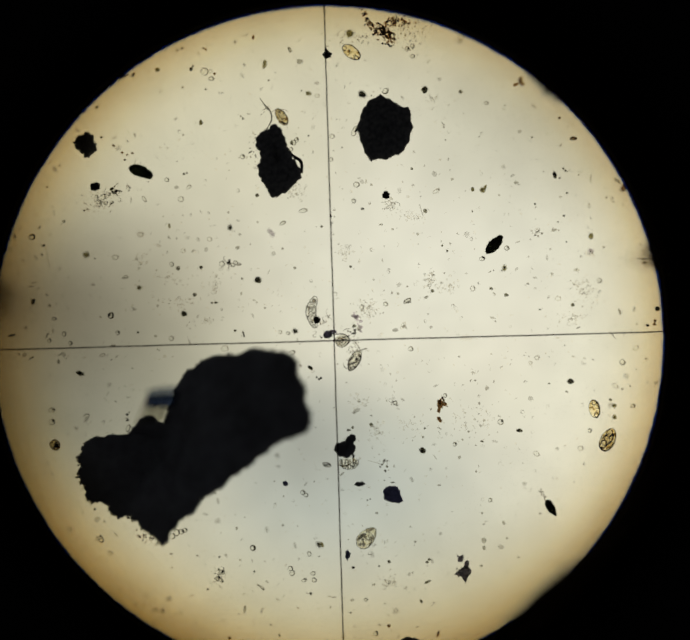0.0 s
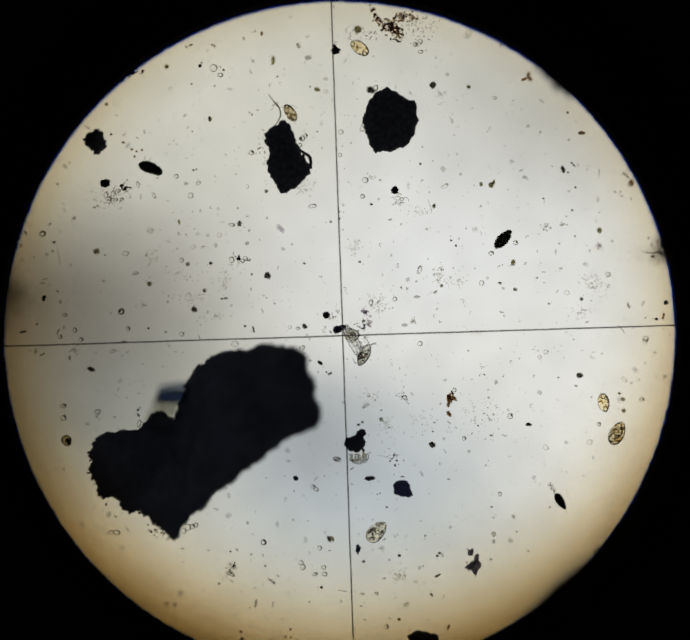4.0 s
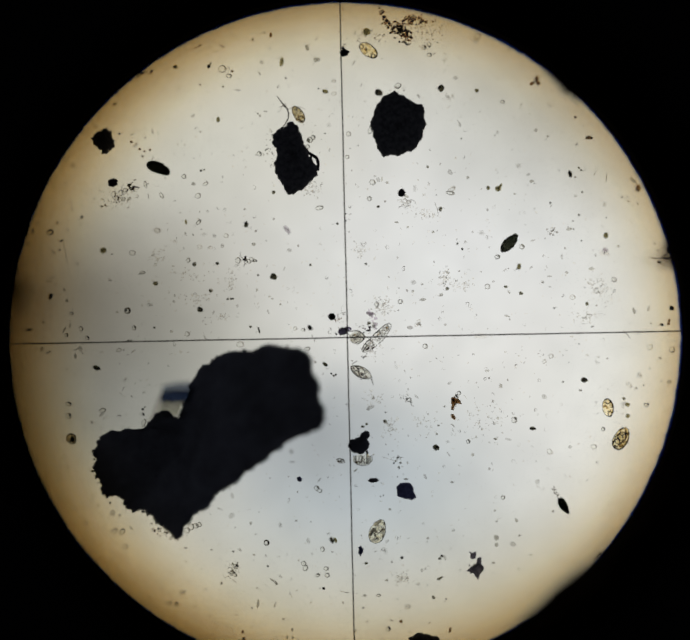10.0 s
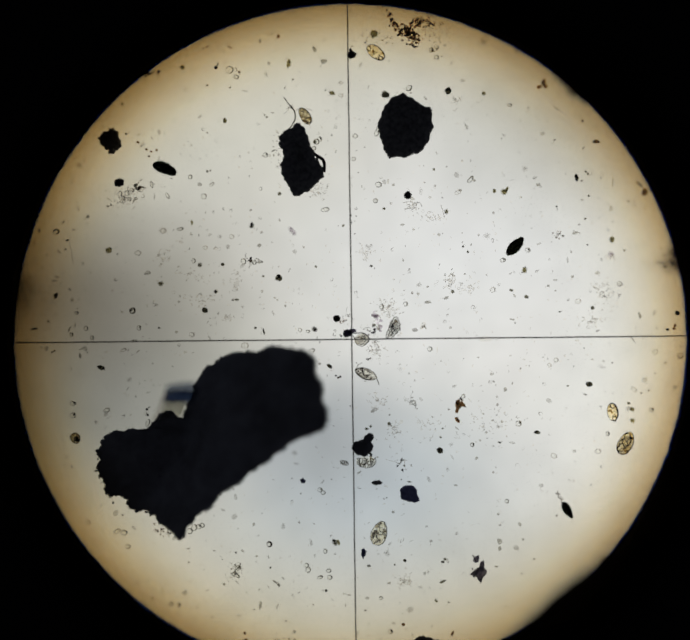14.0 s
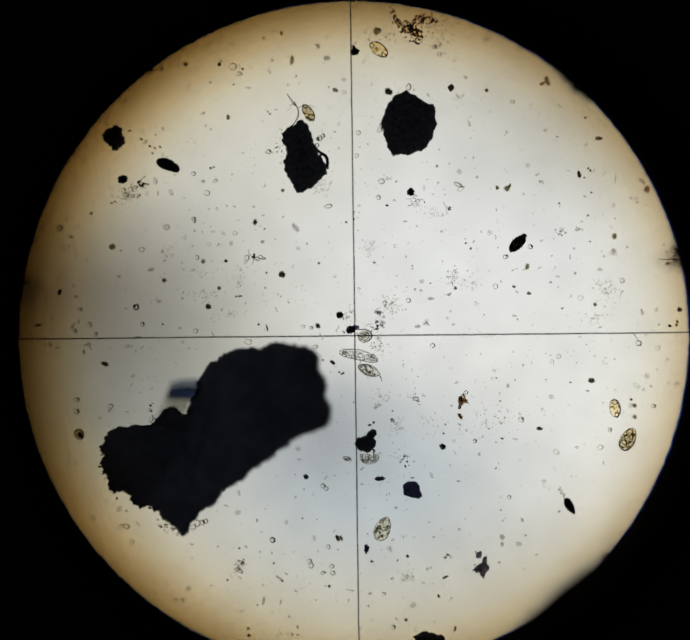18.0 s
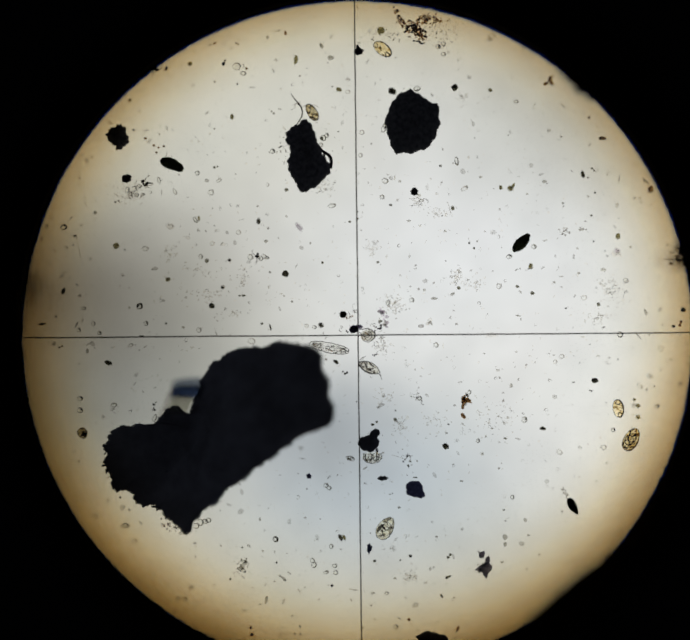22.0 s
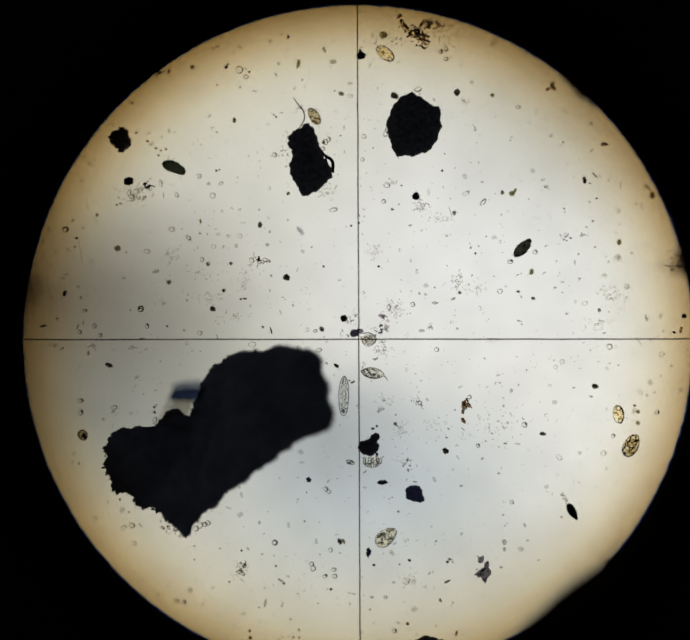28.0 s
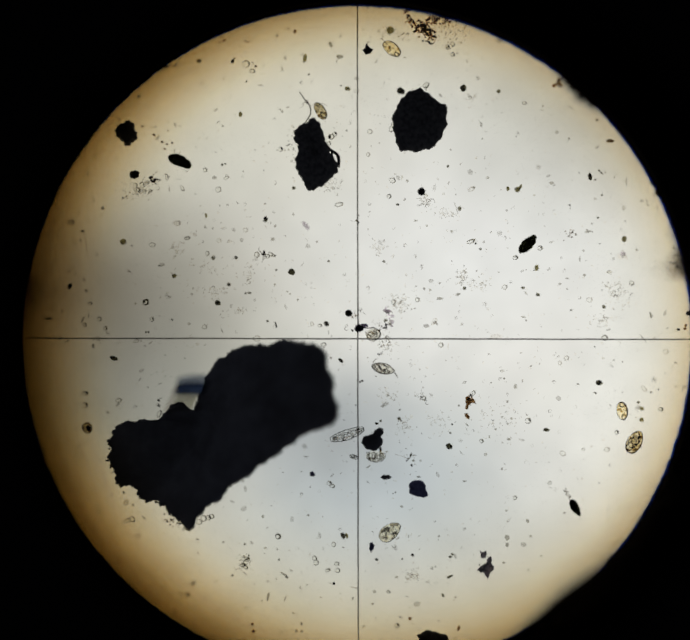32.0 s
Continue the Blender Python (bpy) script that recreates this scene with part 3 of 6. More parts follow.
specks(BITUMEN, "tiny black opaque speck on the slide", (
    (1026, 203, 8, 8, 70), (884, 212, 9, 7, 30), (1317, 400, 4.5, 8, -15), (1345, 868, 8, 6, 0), (1227, 977, 7, 4, 5), (240, 830, 9, 5, 15),
    (757, 827, 7, 4, 35), (772, 719, 7, 7, 20), (642, 627, 7.5, 7, 40), (137, 667, 4.5, 7, 20), (475, 700, 7.5, 6, 20), (581, 508, 4.5, 6.5, 10),
    (545, 1249, 2.6, 2.2, 0), (371, 740, 2.6, 2.2, 0), (1272, 465, 2.6, 2.2, 0), (307, 700, 3.2, 3, 0), (1523, 744, 4.5, 3, 20), (1545, 707, 6, 5.5, 10)))
specks(BITUMEN, "tiny black opaque speck on the slide", (
    (608, 748, 2, 8.5, -12), (769, 1226, 4.5, 7.5, -30), (500, 149, 4, 4.5, 20), (1342, 552, 2.2, 1.8, 0), (1279, 704, 2.2, 1.8, 0),
    (1007, 1018, 7.5, 6.5, 20), (724, 744, 5, 6.5, -40), (927, 1267, 4, 3.6, 0), (846, 1279, 3.6, 3, 0), (749, 1335, 3.6, 3, 20), (515, 596, 4.4, 3.6, 0),
    (1060, 556, 2.3, 2.2, 0), (1071, 568, 2.4, 2.8, 0)))
specks(MURK, "tiny dark translucent speck on the slide", (
    (1353, 695, 4.2, 4.6, 0), (1203, 670, 4.6, 3.8, 20), (1022, 477, 4.4, 5, 0), (994, 381, 3, 3, 0), (881, 470, 3.6, 2.5, 0), (852, 600, 3.2, 2.6, 0),
    (1169, 655, 4.4, 3, 10), (892, 957, 4.4, 4, 0), (841, 969, 4.2, 2.6, 0), (850, 963, 3, 3, 0), (1036, 658, 4, 4, 0), (462, 598, 3.6, 3.2, 0),
    (499, 658, 3.6, 4, 0), (538, 677, 3, 2.2, 0), (547, 676, 5, 2.6, -5), (589, 740, 3, 2.6, 0), (998, 1358, 3, 4.6, -35), (1018, 1264, 3.6, 3, 0)))
specks(MURK, "tiny dark translucent speck on the slide", (
    (1013, 1270, 4.2, 3, 0), (1013, 1315, 7.5, 2.8, -25), (312, 769, 2.5, 2.5, 0), (318, 769, 2.5, 2.5, 0), (128, 795, 2.5, 2, 0), (134, 792, 2.6, 2, 0),
    (1142, 1000, 4, 2, 10), (1013, 968, 2.5, 2, 0), (1009, 988, 2.3, 2, 0), (623, 1283, 2.4, 2.4, 0), (920, 1040, 3, 2.6, 0), (926, 1052, 2.6, 2, 0),
    (915, 1048, 2.4, 2, 0), (922, 1062, 2.6, 2.4, 0), (938, 1089, 5.5, 1.6, 0), (504, 142, 2.5, 2, 0), (532, 195, 2.2, 2, 0), (748, 201, 2.2, 2, 0)))
specks(MURK, "tiny dark translucent speck on the slide", (
    (480, 385, 3, 3, 0), (487, 383, 2.2, 2, 0), (762, 303, 2.2, 1.6, 0), (630, 338, 6, 1.4, -30), (88, 742, 8.5, 2.6, -10), (1338, 386, 2.6, 2.6, 0),
    (1343, 391, 2.6, 2.4, 0), (1345, 441, 2.6, 2.6, 0), (1337, 493, 2.6, 2.2, 0), (1297, 872, 3.2, 1.5, 0), (1338, 892, 2.2, 2.2, 0),
    (858, 734, 4.2, 3, 0), (850, 1026, 3, 2.2, 0), (724, 319, 4, 4.4, 0), (163, 541, 4.4, 2.6, -25), (296, 300, 2.6, 2.4, 0), (893, 937, 2.2, 1.6, 0),
    (607, 623, 2.5, 2.5, 0)))
specks(MURK, "tiny dark translucent speck on the slide", (
    (726, 601, 3, 3, 0), (644, 436, 4, 4, 0), (788, 508, 3, 2.6, 0)))
specks(MOSS, "soft olive speck of algal matter", (
    (763, 208, 7, 5, 10), (665, 141, 4.2, 10, 8), (257, 564, 7.5, 6.5, 0), (375, 640, 6, 5, -20), (520, 270, 4, 6, 0), (1107, 209, 4.4, 4.4, 0),
    (1397, 541, 5.5, 7, 10), (1199, 609, 5, 7.5, 15), (777, 1226, 3, 6.5, -20), (424, 150, 5.5, 4.5, 0), (1153, 432, 6.5, 6.5, -40),
    (1159, 426, 3, 6.5, 30), (1443, 925, 5, 4.5, 0), (1443, 951, 5, 5, 0), (1435, 911, 4, 3, 0), (858, 75, 8, 8, 0), (287, 232, 4.4, 3, 0),
    (1131, 430, 4, 5.2, 0)), 0.075)
specks(MOSS, "soft olive speck of algal matter", (
    (445, 501, 2.6, 6.2, -5),), 0.075)
specks(TAN, "small brown speck of detritus", (
    (470, 106, 3, 2, 0), (480, 102, 4.4, 2, -20), (528, 102, 3, 2, 0),
    (534, 105, 2.6, 2.4, 0), (641, 79, 3, 5, 0), (553, 160, 3, 3, 0), (480, 190, 2.5, 2, 0), (116, 574, 2.2, 2, 0), (1331, 271, 3, 2.6, 0),
    (1518, 602, 5, 3, 0), (323, 319, 4.4, 2.6, 20), (342, 335, 3.2, 2.5, 20), (353, 340, 2.6, 2.4, 0), (365, 337, 3, 2.5, 0)))
specks(TAN, "small brown speck of detritus", (
    (348, 351, 3, 2.5, 0), (173, 410, 3, 2, 0), (201, 362, 2.2, 2, 0), (565, 1431, 3.6, 3.6, 0), (567, 1447, 4, 4, 0), (1046, 949, 3.4, 7.4, -30),
    (924, 1412, 4, 4, 0), (1035, 1432, 3, 7.5, 20), (1540, 735, 3, 4, 0), (1538, 742, 4, 3, 0), (720, 1367, 2, 1.6, 0), (262, 461, 2.4, 2, 0),
    (255, 464, 3, 2, 0)))
specks(HAZE, "grey speck of debris", (
    (723, 108, 4, 7.5, -20), (744, 136, 7, 5, 0), (600, 89, 3, 4, 0), (615, 262, 3, 3, 0), (610, 257, 2.2, 2.2, 0), (480, 297, 2.6, 2.4, 0),
    (174, 677, 3.6, 4, 0), (287, 704, 3.2, 2.6, 0), (120, 725, 3, 3, 0), (167, 743, 2, 7.5, 25), (410, 749, 4, 3, 0), (192, 803, 3, 5.5, 0),
    (323, 793, 5.5, 1.5, -35), (902, 416, 3.2, 3, 0), (890, 408, 2, 6, 10), (945, 447, 5.5, 3, 30), (922, 506, 5, 2, 0), (948, 517, 3, 2.6, 0)))
specks(HAZE, "grey speck of debris", (
    (1005, 529, 3.5, 3.4, 0), (1085, 406, 3.5, 3, 0), (1054, 428, 3, 3, 0), (958, 663, 3.5, 3, 0), (980, 682, 7.5, 3, 0), (1022, 672, 5.5, 3, -30),
    (1176, 667, 4.4, 2, 50), (1171, 721, 6.5, 2, 10), (1230, 416, 5.2, 3.4, 0), (1314, 525, 7.5, 3, -12), (1426, 565, 3.6, 3, 0), (1364, 616, 6.5, 3.6, 0),
    (1308, 624, 3.6, 3, 0), (1253, 645, 3.2, 2.5, 0), (1460, 712, 2.8, 8.5, -15), (1155, 880, 3.6, 5, 10), (1090, 1035, 3.6, 3.6, 0),
    (1043, 1097, 4.4, 2, 0)))
specks(HAZE, "grey speck of debris", (
    (1191, 444, 3, 2.5, 0), (592, 1257, 3, 2.5, 0), (585, 1185, 3, 4, 0), (600, 1368, 3.4, 10, 10), (641, 1322, 3, 2.2, 0), (633, 1315, 2, 6, -50),
    (518, 1321, 3, 3, 0), (658, 1404, 3.2, 2.6, 0), (791, 1343, 4.4, 1.4, 5), (801, 1345, 5, 1.4, 5), (677, 1428, 3, 4, 0), (665, 1445, 3, 4, 0),
    (678, 1446, 3, 3, 0), (892, 1318, 4.4, 2.4, -20), (901, 1157, 3.6, 3, 0), (1142, 1224, 5, 6.5, -20), (1142, 1240, 4, 5, 0),
    (1188, 1185, 3.6, 5.2, -20)))
specks(HAZE, "grey speck of debris", (
    (1139, 1162, 3, 2.5, 0), (1195, 1220, 3, 2.5, 0), (1135, 1281, 4, 2.4, 0), (598, 553, 5, 4, -20), (598, 592, 3, 2, 0), (633, 672, 3, 2, 0),
    (639, 677, 2.6, 2, 0), (604, 657, 2.2, 4, 0), (657, 690, 2.4, 2.6, 0), (209, 488, 4, 4, 0), (824, 1068, 6.5, 2, -40), (1046, 968, 5.5, 1.4, 40),
    (973, 738, 2, 6.5, -30), (1105, 935, 3, 2, 0), (1126, 950, 3, 2, 0), (1148, 953, 3, 3, 0), (1098, 995, 2.2, 3, 0), (1112, 977, 3, 2.2, 0)))
specks(HAZE, "grey speck of debris", (
    (942, 1052, 2, 3, 0), (865, 1033, 3, 2, 0)))
specks(MIST, "faint pale smudge of debris", (
    (620, 75, 4, 2, 0), (470, 308, 3, 3, 0), (428, 325, 3, 3, 0), (444, 326, 3, 3, 0), (463, 415, 5, 4, 0), (628, 252, 4.4, 2, 0), (638, 295, 3, 4, 0),
    (643, 306, 3, 3, 0), (622, 350, 2, 3, 0), (631, 349, 2, 3, 0), (642, 347, 2, 4, 0), (605, 350, 2, 2, 0), (740, 285, 2.2, 2, 0), (748, 248, 3, 2, 0),
    (140, 624, 7, 1.6, -15), (133, 633, 6, 1.5, 0), (168, 652, 4.4, 2, 40), (104, 710, 3, 2, 0)))
specks(MIST, "faint pale smudge of debris", (
    (195, 787, 7.5, 2, -30), (430, 795, 4, 3, 0), (342, 617, 6.5, 2, -10), (287, 660, 3.4, 2, 0), (272, 632, 4.4, 1.5, 0), (370, 575, 3, 3, 0),
    (380, 583, 3, 4, 0), (375, 595, 3, 2, 0), (415, 601, 3.2, 2, 0), (359, 679, 3.2, 3, 0), (365, 688, 4, 3, 0), (418, 668, 2, 3, 0), (416, 681, 3, 3, 0),
    (344, 690, 2, 4, 0), (932, 455, 10, 1.2, -5), (938, 461, 9, 1.2, 8), (941, 467, 8, 1.2, 5), (953, 471, 3, 2, 0)))
specks(MIST, "faint pale smudge of debris", (
    (985, 444, 4, 3, 0), (1058, 525, 2, 2, 0), (1078, 552, 2.5, 3, 0), (1095, 530, 2.5, 2, 0), (1085, 568, 2, 2, 0), (872, 588, 2.4, 5, 20),
    (924, 587, 2, 4, 0), (903, 630, 2.5, 2.5, 0), (1033, 618, 3, 2, 0), (1038, 622, 4, 2, 0), (1025, 632, 3, 2, 0), (1030, 637, 4, 3, 0),
    (1027, 645, 3, 3, 0), (1064, 654, 3, 2, 0), (1075, 656, 4, 2, 0), (1057, 640, 3, 2, 0), (1085, 640, 3, 2, 0), (1095, 635, 3, 3, 0)))
specks(MIST, "faint pale smudge of debris", (
    (1113, 620, 2.6, 2, 0), (1167, 617, 4.4, 1.5, -30), (1208, 241, 2.6, 2, 0), (1268, 314, 3, 2.6, 0), (1360, 318, 7.5, 4, 0), (1400, 410, 1.2, 10, 5),
    (1399, 500, 2.6, 2, 0), (1460, 415, 10, 4, 40), (1450, 463, 3, 2, 0), (1240, 300, 5, 4, 0), (1330, 450, 4, 3, 0), (1395, 470, 4, 6, 0),
    (1325, 602, 3.2, 1.5, 0), (1269, 632, 5.2, 2, 0), (1360, 649, 9, 3, 30), (1497, 679, 2.6, 2, 0), (1359, 720, 6.5, 1.5, 0), (1345, 727, 4, 2, 0)))
specks(MIST, "faint pale smudge of debris", (
    (1365, 747, 5.2, 2, -20), (1444, 766, 1.4, 12, -40), (1318, 769, 5.2, 2, 0), (1353, 812, 4.4, 2.4, 0), (1378, 816, 3, 2, 0), (1198, 812, 3, 2, 0),
    (1203, 826, 2.2, 2, 0), (1518, 820, 4, 3, 0), (1463, 888, 3, 3, 0), (1001, 790, 1.5, 6.5, 0), (866, 905, 4.4, 2, 0), (860, 925, 8, 4, -20),
    (854, 930, 4, 3, 0), (920, 953, 4, 5, 0), (990, 942, 2.5, 2.5, 0), (1075, 904, 1.1, 6.5, -40), (1014, 1076, 3, 2.5, 0), (1167, 803, 3, 2, 0)))
specks(MIST, "faint pale smudge of debris", (
    (1094, 807, 3, 2, 0), (1125, 845, 5, 3, 0), (1140, 965, 3, 3, 0), (1128, 1008, 2.2, 2, 0), (512, 1234, 3, 2, 0), (496, 1245, 3, 2, 0),
    (437, 1240, 4.4, 2, 0), (586, 1378, 3, 2, 0), (598, 1318, 2.2, 2, 0), (842, 1352, 5, 3, 0), (793, 1368, 2, 4, 0), (655, 1443, 4, 3, 0),
    (881, 1139, 3, 2, 0), (913, 1222, 1.2, 5.5, 15), (918, 1224, 1.2, 5, 15), (924, 1221, 1.2, 4, 15), (937, 1310, 2, 4, 0), (930, 1424, 3, 3, 0)))
specks(MIST, "faint pale smudge of debris", (
    (1143, 1187, 3, 2, 0), (1220, 1264, 3, 2, 0), (965, 1325, 2.5, 2, 0), (1232, 550, 6, 2, -20), (644, 496, 2.6, 3, 0), (432, 480, 3, 2, 0),
    (443, 527, 2, 4, 0), (1305, 568, 3, 3, 0), (1031, 740, 3, 3, 0)))
specks(PALE, "soft pale smudge of debris, out of focus", (
    (1390, 580, 10, 7, 0), (1400, 578, 2.4, 14, -30), (950, 745, 7, 4, 0), (1200, 380, 5, 5, 0), (1110, 766, 14, 5, 0),
    (380, 520, 9, 7, 0), (783, 185, 6, 4, 0), (560, 1245, 5, 3, 40), (500, 560, 5, 4, 0), (420, 545, 6, 4, 30)), 0.14)
specks(LILAC, "soft lilac-grey smudge, out of focus", (
    (673, 521, 5, 12, -35), (1395, 574, 6, 5, 0)), 0.12)
specks(TAN, "blurred brown scrap above the slide", ((1242, 185, 5, 8.5, 20), (1233, 194, 6, 3.6, -20), (1246, 194, 5, 4.4, 10), (1470, 434, 6, 8, 10), (1362, 318, 8, 4, 0)), 0.15)


# ---- clear cells: thin-walled ovals ----
@functools.cache
def wall_mesh(a, b, thick, mat):
    ring, rng = oval(a, b, 20, 3.0, 0.09, int(a * 7 + b)), np.random.default_rng(int(a * 3 + b * 5))
    me = tube(ring, [thick * (1.1 + 0.6 * math.sin(2 * math.pi * (j / 20 + 0.3)) + rng.uniform(-0.22, 0.22)) for j in range(20)], True, 5)
    me.materials.append({"f": FAINT, "p": WALL, "k": PELLICLE, "b": PELLICLE_BROWN}[mat])
    return me


@functools.cache
def inside_mesh(a, b):
    return lump(a, b, 3.0, 3, 0.02, 12, 6)


def oval_cell(u, v, a, b, turn, mat="p", thick=0.75, label="tiny clear oval cell with a thin dark wall"):
    ob = thing("oval_cell", at(u, v), label, "cell", "oval cells", turn)
    part("wall", wall_mesh(a, b, thick, mat), None, ob)
    part("inside", inside_mesh(a, b), HYALINE, ob)
    if mat == "p" and int(u + v) % 3 == 0:
        part("granule", speck_mesh(0, PELLICLE), PELLICLE, ob, "dark granule", Matrix.Translation((0.45 * a * U, 0.3 * b * U, 2 * U)) @ Matrix.Diagonal((0.34 * a, 0.4 * b, 1.5, 1)))
    return ob


for row in ((530, 155, 8, 8, 0), (545, 171, 6, 4, 0), (865, 296, 5, 9, 20), (205, 741, 4, 5, 0), (325, 740, 4, 5, 0), (219, 762, 4, 4, 0), (172, 755, 4, 4, 0), (183, 706, 5, 3, 0), (175, 911, 7, 4, 0),
            (175, 938, 6, 6, 0), (252, 926, 7, 4, -15), (345, 955, 4, 8, 20), (747, 1246, 4, 5, 0), (929, 686, 4.5, 4.5, 0), (861, 452, 4.5, 4.5, 0), (875, 692, 4, 5.5, 0), (1150, 587, 6, 4, -20), (1206, 564, 5, 5, 0), (1158, 1133, 4, 4, 0)):
    oval_cell(*row)
for row in ((984, 788, 5, 5, 0), (894, 1428, 5, 5, 0), (873, 1352, 4, 3, 0), (747, 472, 9, 4, -10), (717, 791, 6, 3.5, -10), (1486, 926, 5, 4, 0), (1387, 980, 4, 4, 0), (1080, 1005, 4, 4, 0), (735, 1107, 5, 5, 0),
            (742, 1113, 5, 4, 20), (704, 1278, 5, 5, 0), (708, 1288, 5, 6, 20), (755, 1290, 5, 4, 0), (757, 1305, 5, 5, 0), (735, 1305, 6, 3, -20), (440, 1200, 6, 6, 0), (450, 1192, 6, 7, 20), (460, 1190, 6, 5, 0)):
    oval_cell(*row)
for row in ((468, 1187, 5, 5, 0), (988, 110, 5, 5, 0), (1000, 103, 5, 4, 60), (1000, 127, 5, 4, 0), (612, 348, 5, 5, 0), (727, 318, 6, 6, 0), (735, 312, 4, 5, 0), (722, 333, 4, 4, 0), (449, 588, 4, 5, 0),
            (463, 597, 4, 4, 0), (868, 415, 6.5, 5.5, 10), (441, 398, 4.5, 4.5, 0), (708, 748, 4, 3, 0), (1060, 895, 4, 4, 0), (1185, 957, 6, 6, 0), (947, 909, 4.5, 4, 0), (210, 1180, 5, 5, 0), (415, 1367, 4, 4, 0)):
    oval_cell(*row)
for row in ((398, 1365, 5, 4, 0), (98, 520, 3, 4, 0), (562, 589, 5, 6, 0), (586, 592, 5, 4, 10), (593, 587, 5, 4, 30), (601, 590, 4, 2, 20), (550, 1283, 6, 5, 0), (541, 1296, 4, 4, 0), (549, 1302, 4, 3, 40),
            (868, 289, 4, 6, 0)):
    oval_cell(*row)
for row in ((309, 428, 5, 4, 20), (298, 434, 5, 6, 0), (282, 437, 4, 7, 15), (303, 448, 5, 4, 0), (289, 446, 3, 5, 40), (354, 415, 3, 7, -10), (318, 447, 3, 2.5, 0)):
    oval_cell(*row, "b", 0.6, "tiny curled brown-walled cell in a tangle")
for u, v, a, b, turn in ((620, 1230, 5, 5.5, 0), (137, 522, 6.5, 5, -20), (310, 701, 6, 6, 0)):
    oval_cell(u, v, a, b, turn, "k", 1.4, "small oval cell with a thick black wall")
for row in ((472, 442, 6, 6, 0), (1320, 680, 6, 5, 0), (1127, 654, 5.5, 5.5, 0), (1270, 813, 5, 4.5, 0), (1255, 825, 4, 4, 0), (968, 735, 4, 9, 35), (290, 790, 6, 3, -20), (690, 745, 4, 4, 0), (535, 533, 5, 5, 0),
            (475, 558, 5, 5, 0), (500, 657, 4, 4, 0), (1447, 880, 8, 4, 40), (1415, 640, 6, 4, 30), (1048, 433, 8, 4, -30), (1165, 235, 5, 3, 0), (380, 520, 6, 5, 0), (323, 570, 7, 5, 0), (345, 615, 6, 3, 0)):
    oval_cell(*row, "f", 0.9, "faint clear oval cell, barely outlined")
for row in ((915, 300, 3, 5, 0), (815, 305, 5, 5, 0), (812, 357, 4, 4, 0), (783, 213, 5, 4, 0), (565, 780, 8, 6, 0), (445, 755, 5, 5, 0), (300, 1235, 5, 5, 0), (276, 1200, 8, 4, -30), (1495, 795, 6, 6, 0),
            (640, 1320, 6, 2, 50), (932, 1316, 8, 5, 20), (1265, 1030, 7, 5, 40), (1365, 1020, 6, 5, 0), (1110, 85, 7, 6, 0), (950, 460, 5, 3, 0), (490, 415, 6, 3, -30), (390, 440, 7, 3, 60)):
    oval_cell(*row, "f", 0.9, "faint clear oval cell, barely outlined")


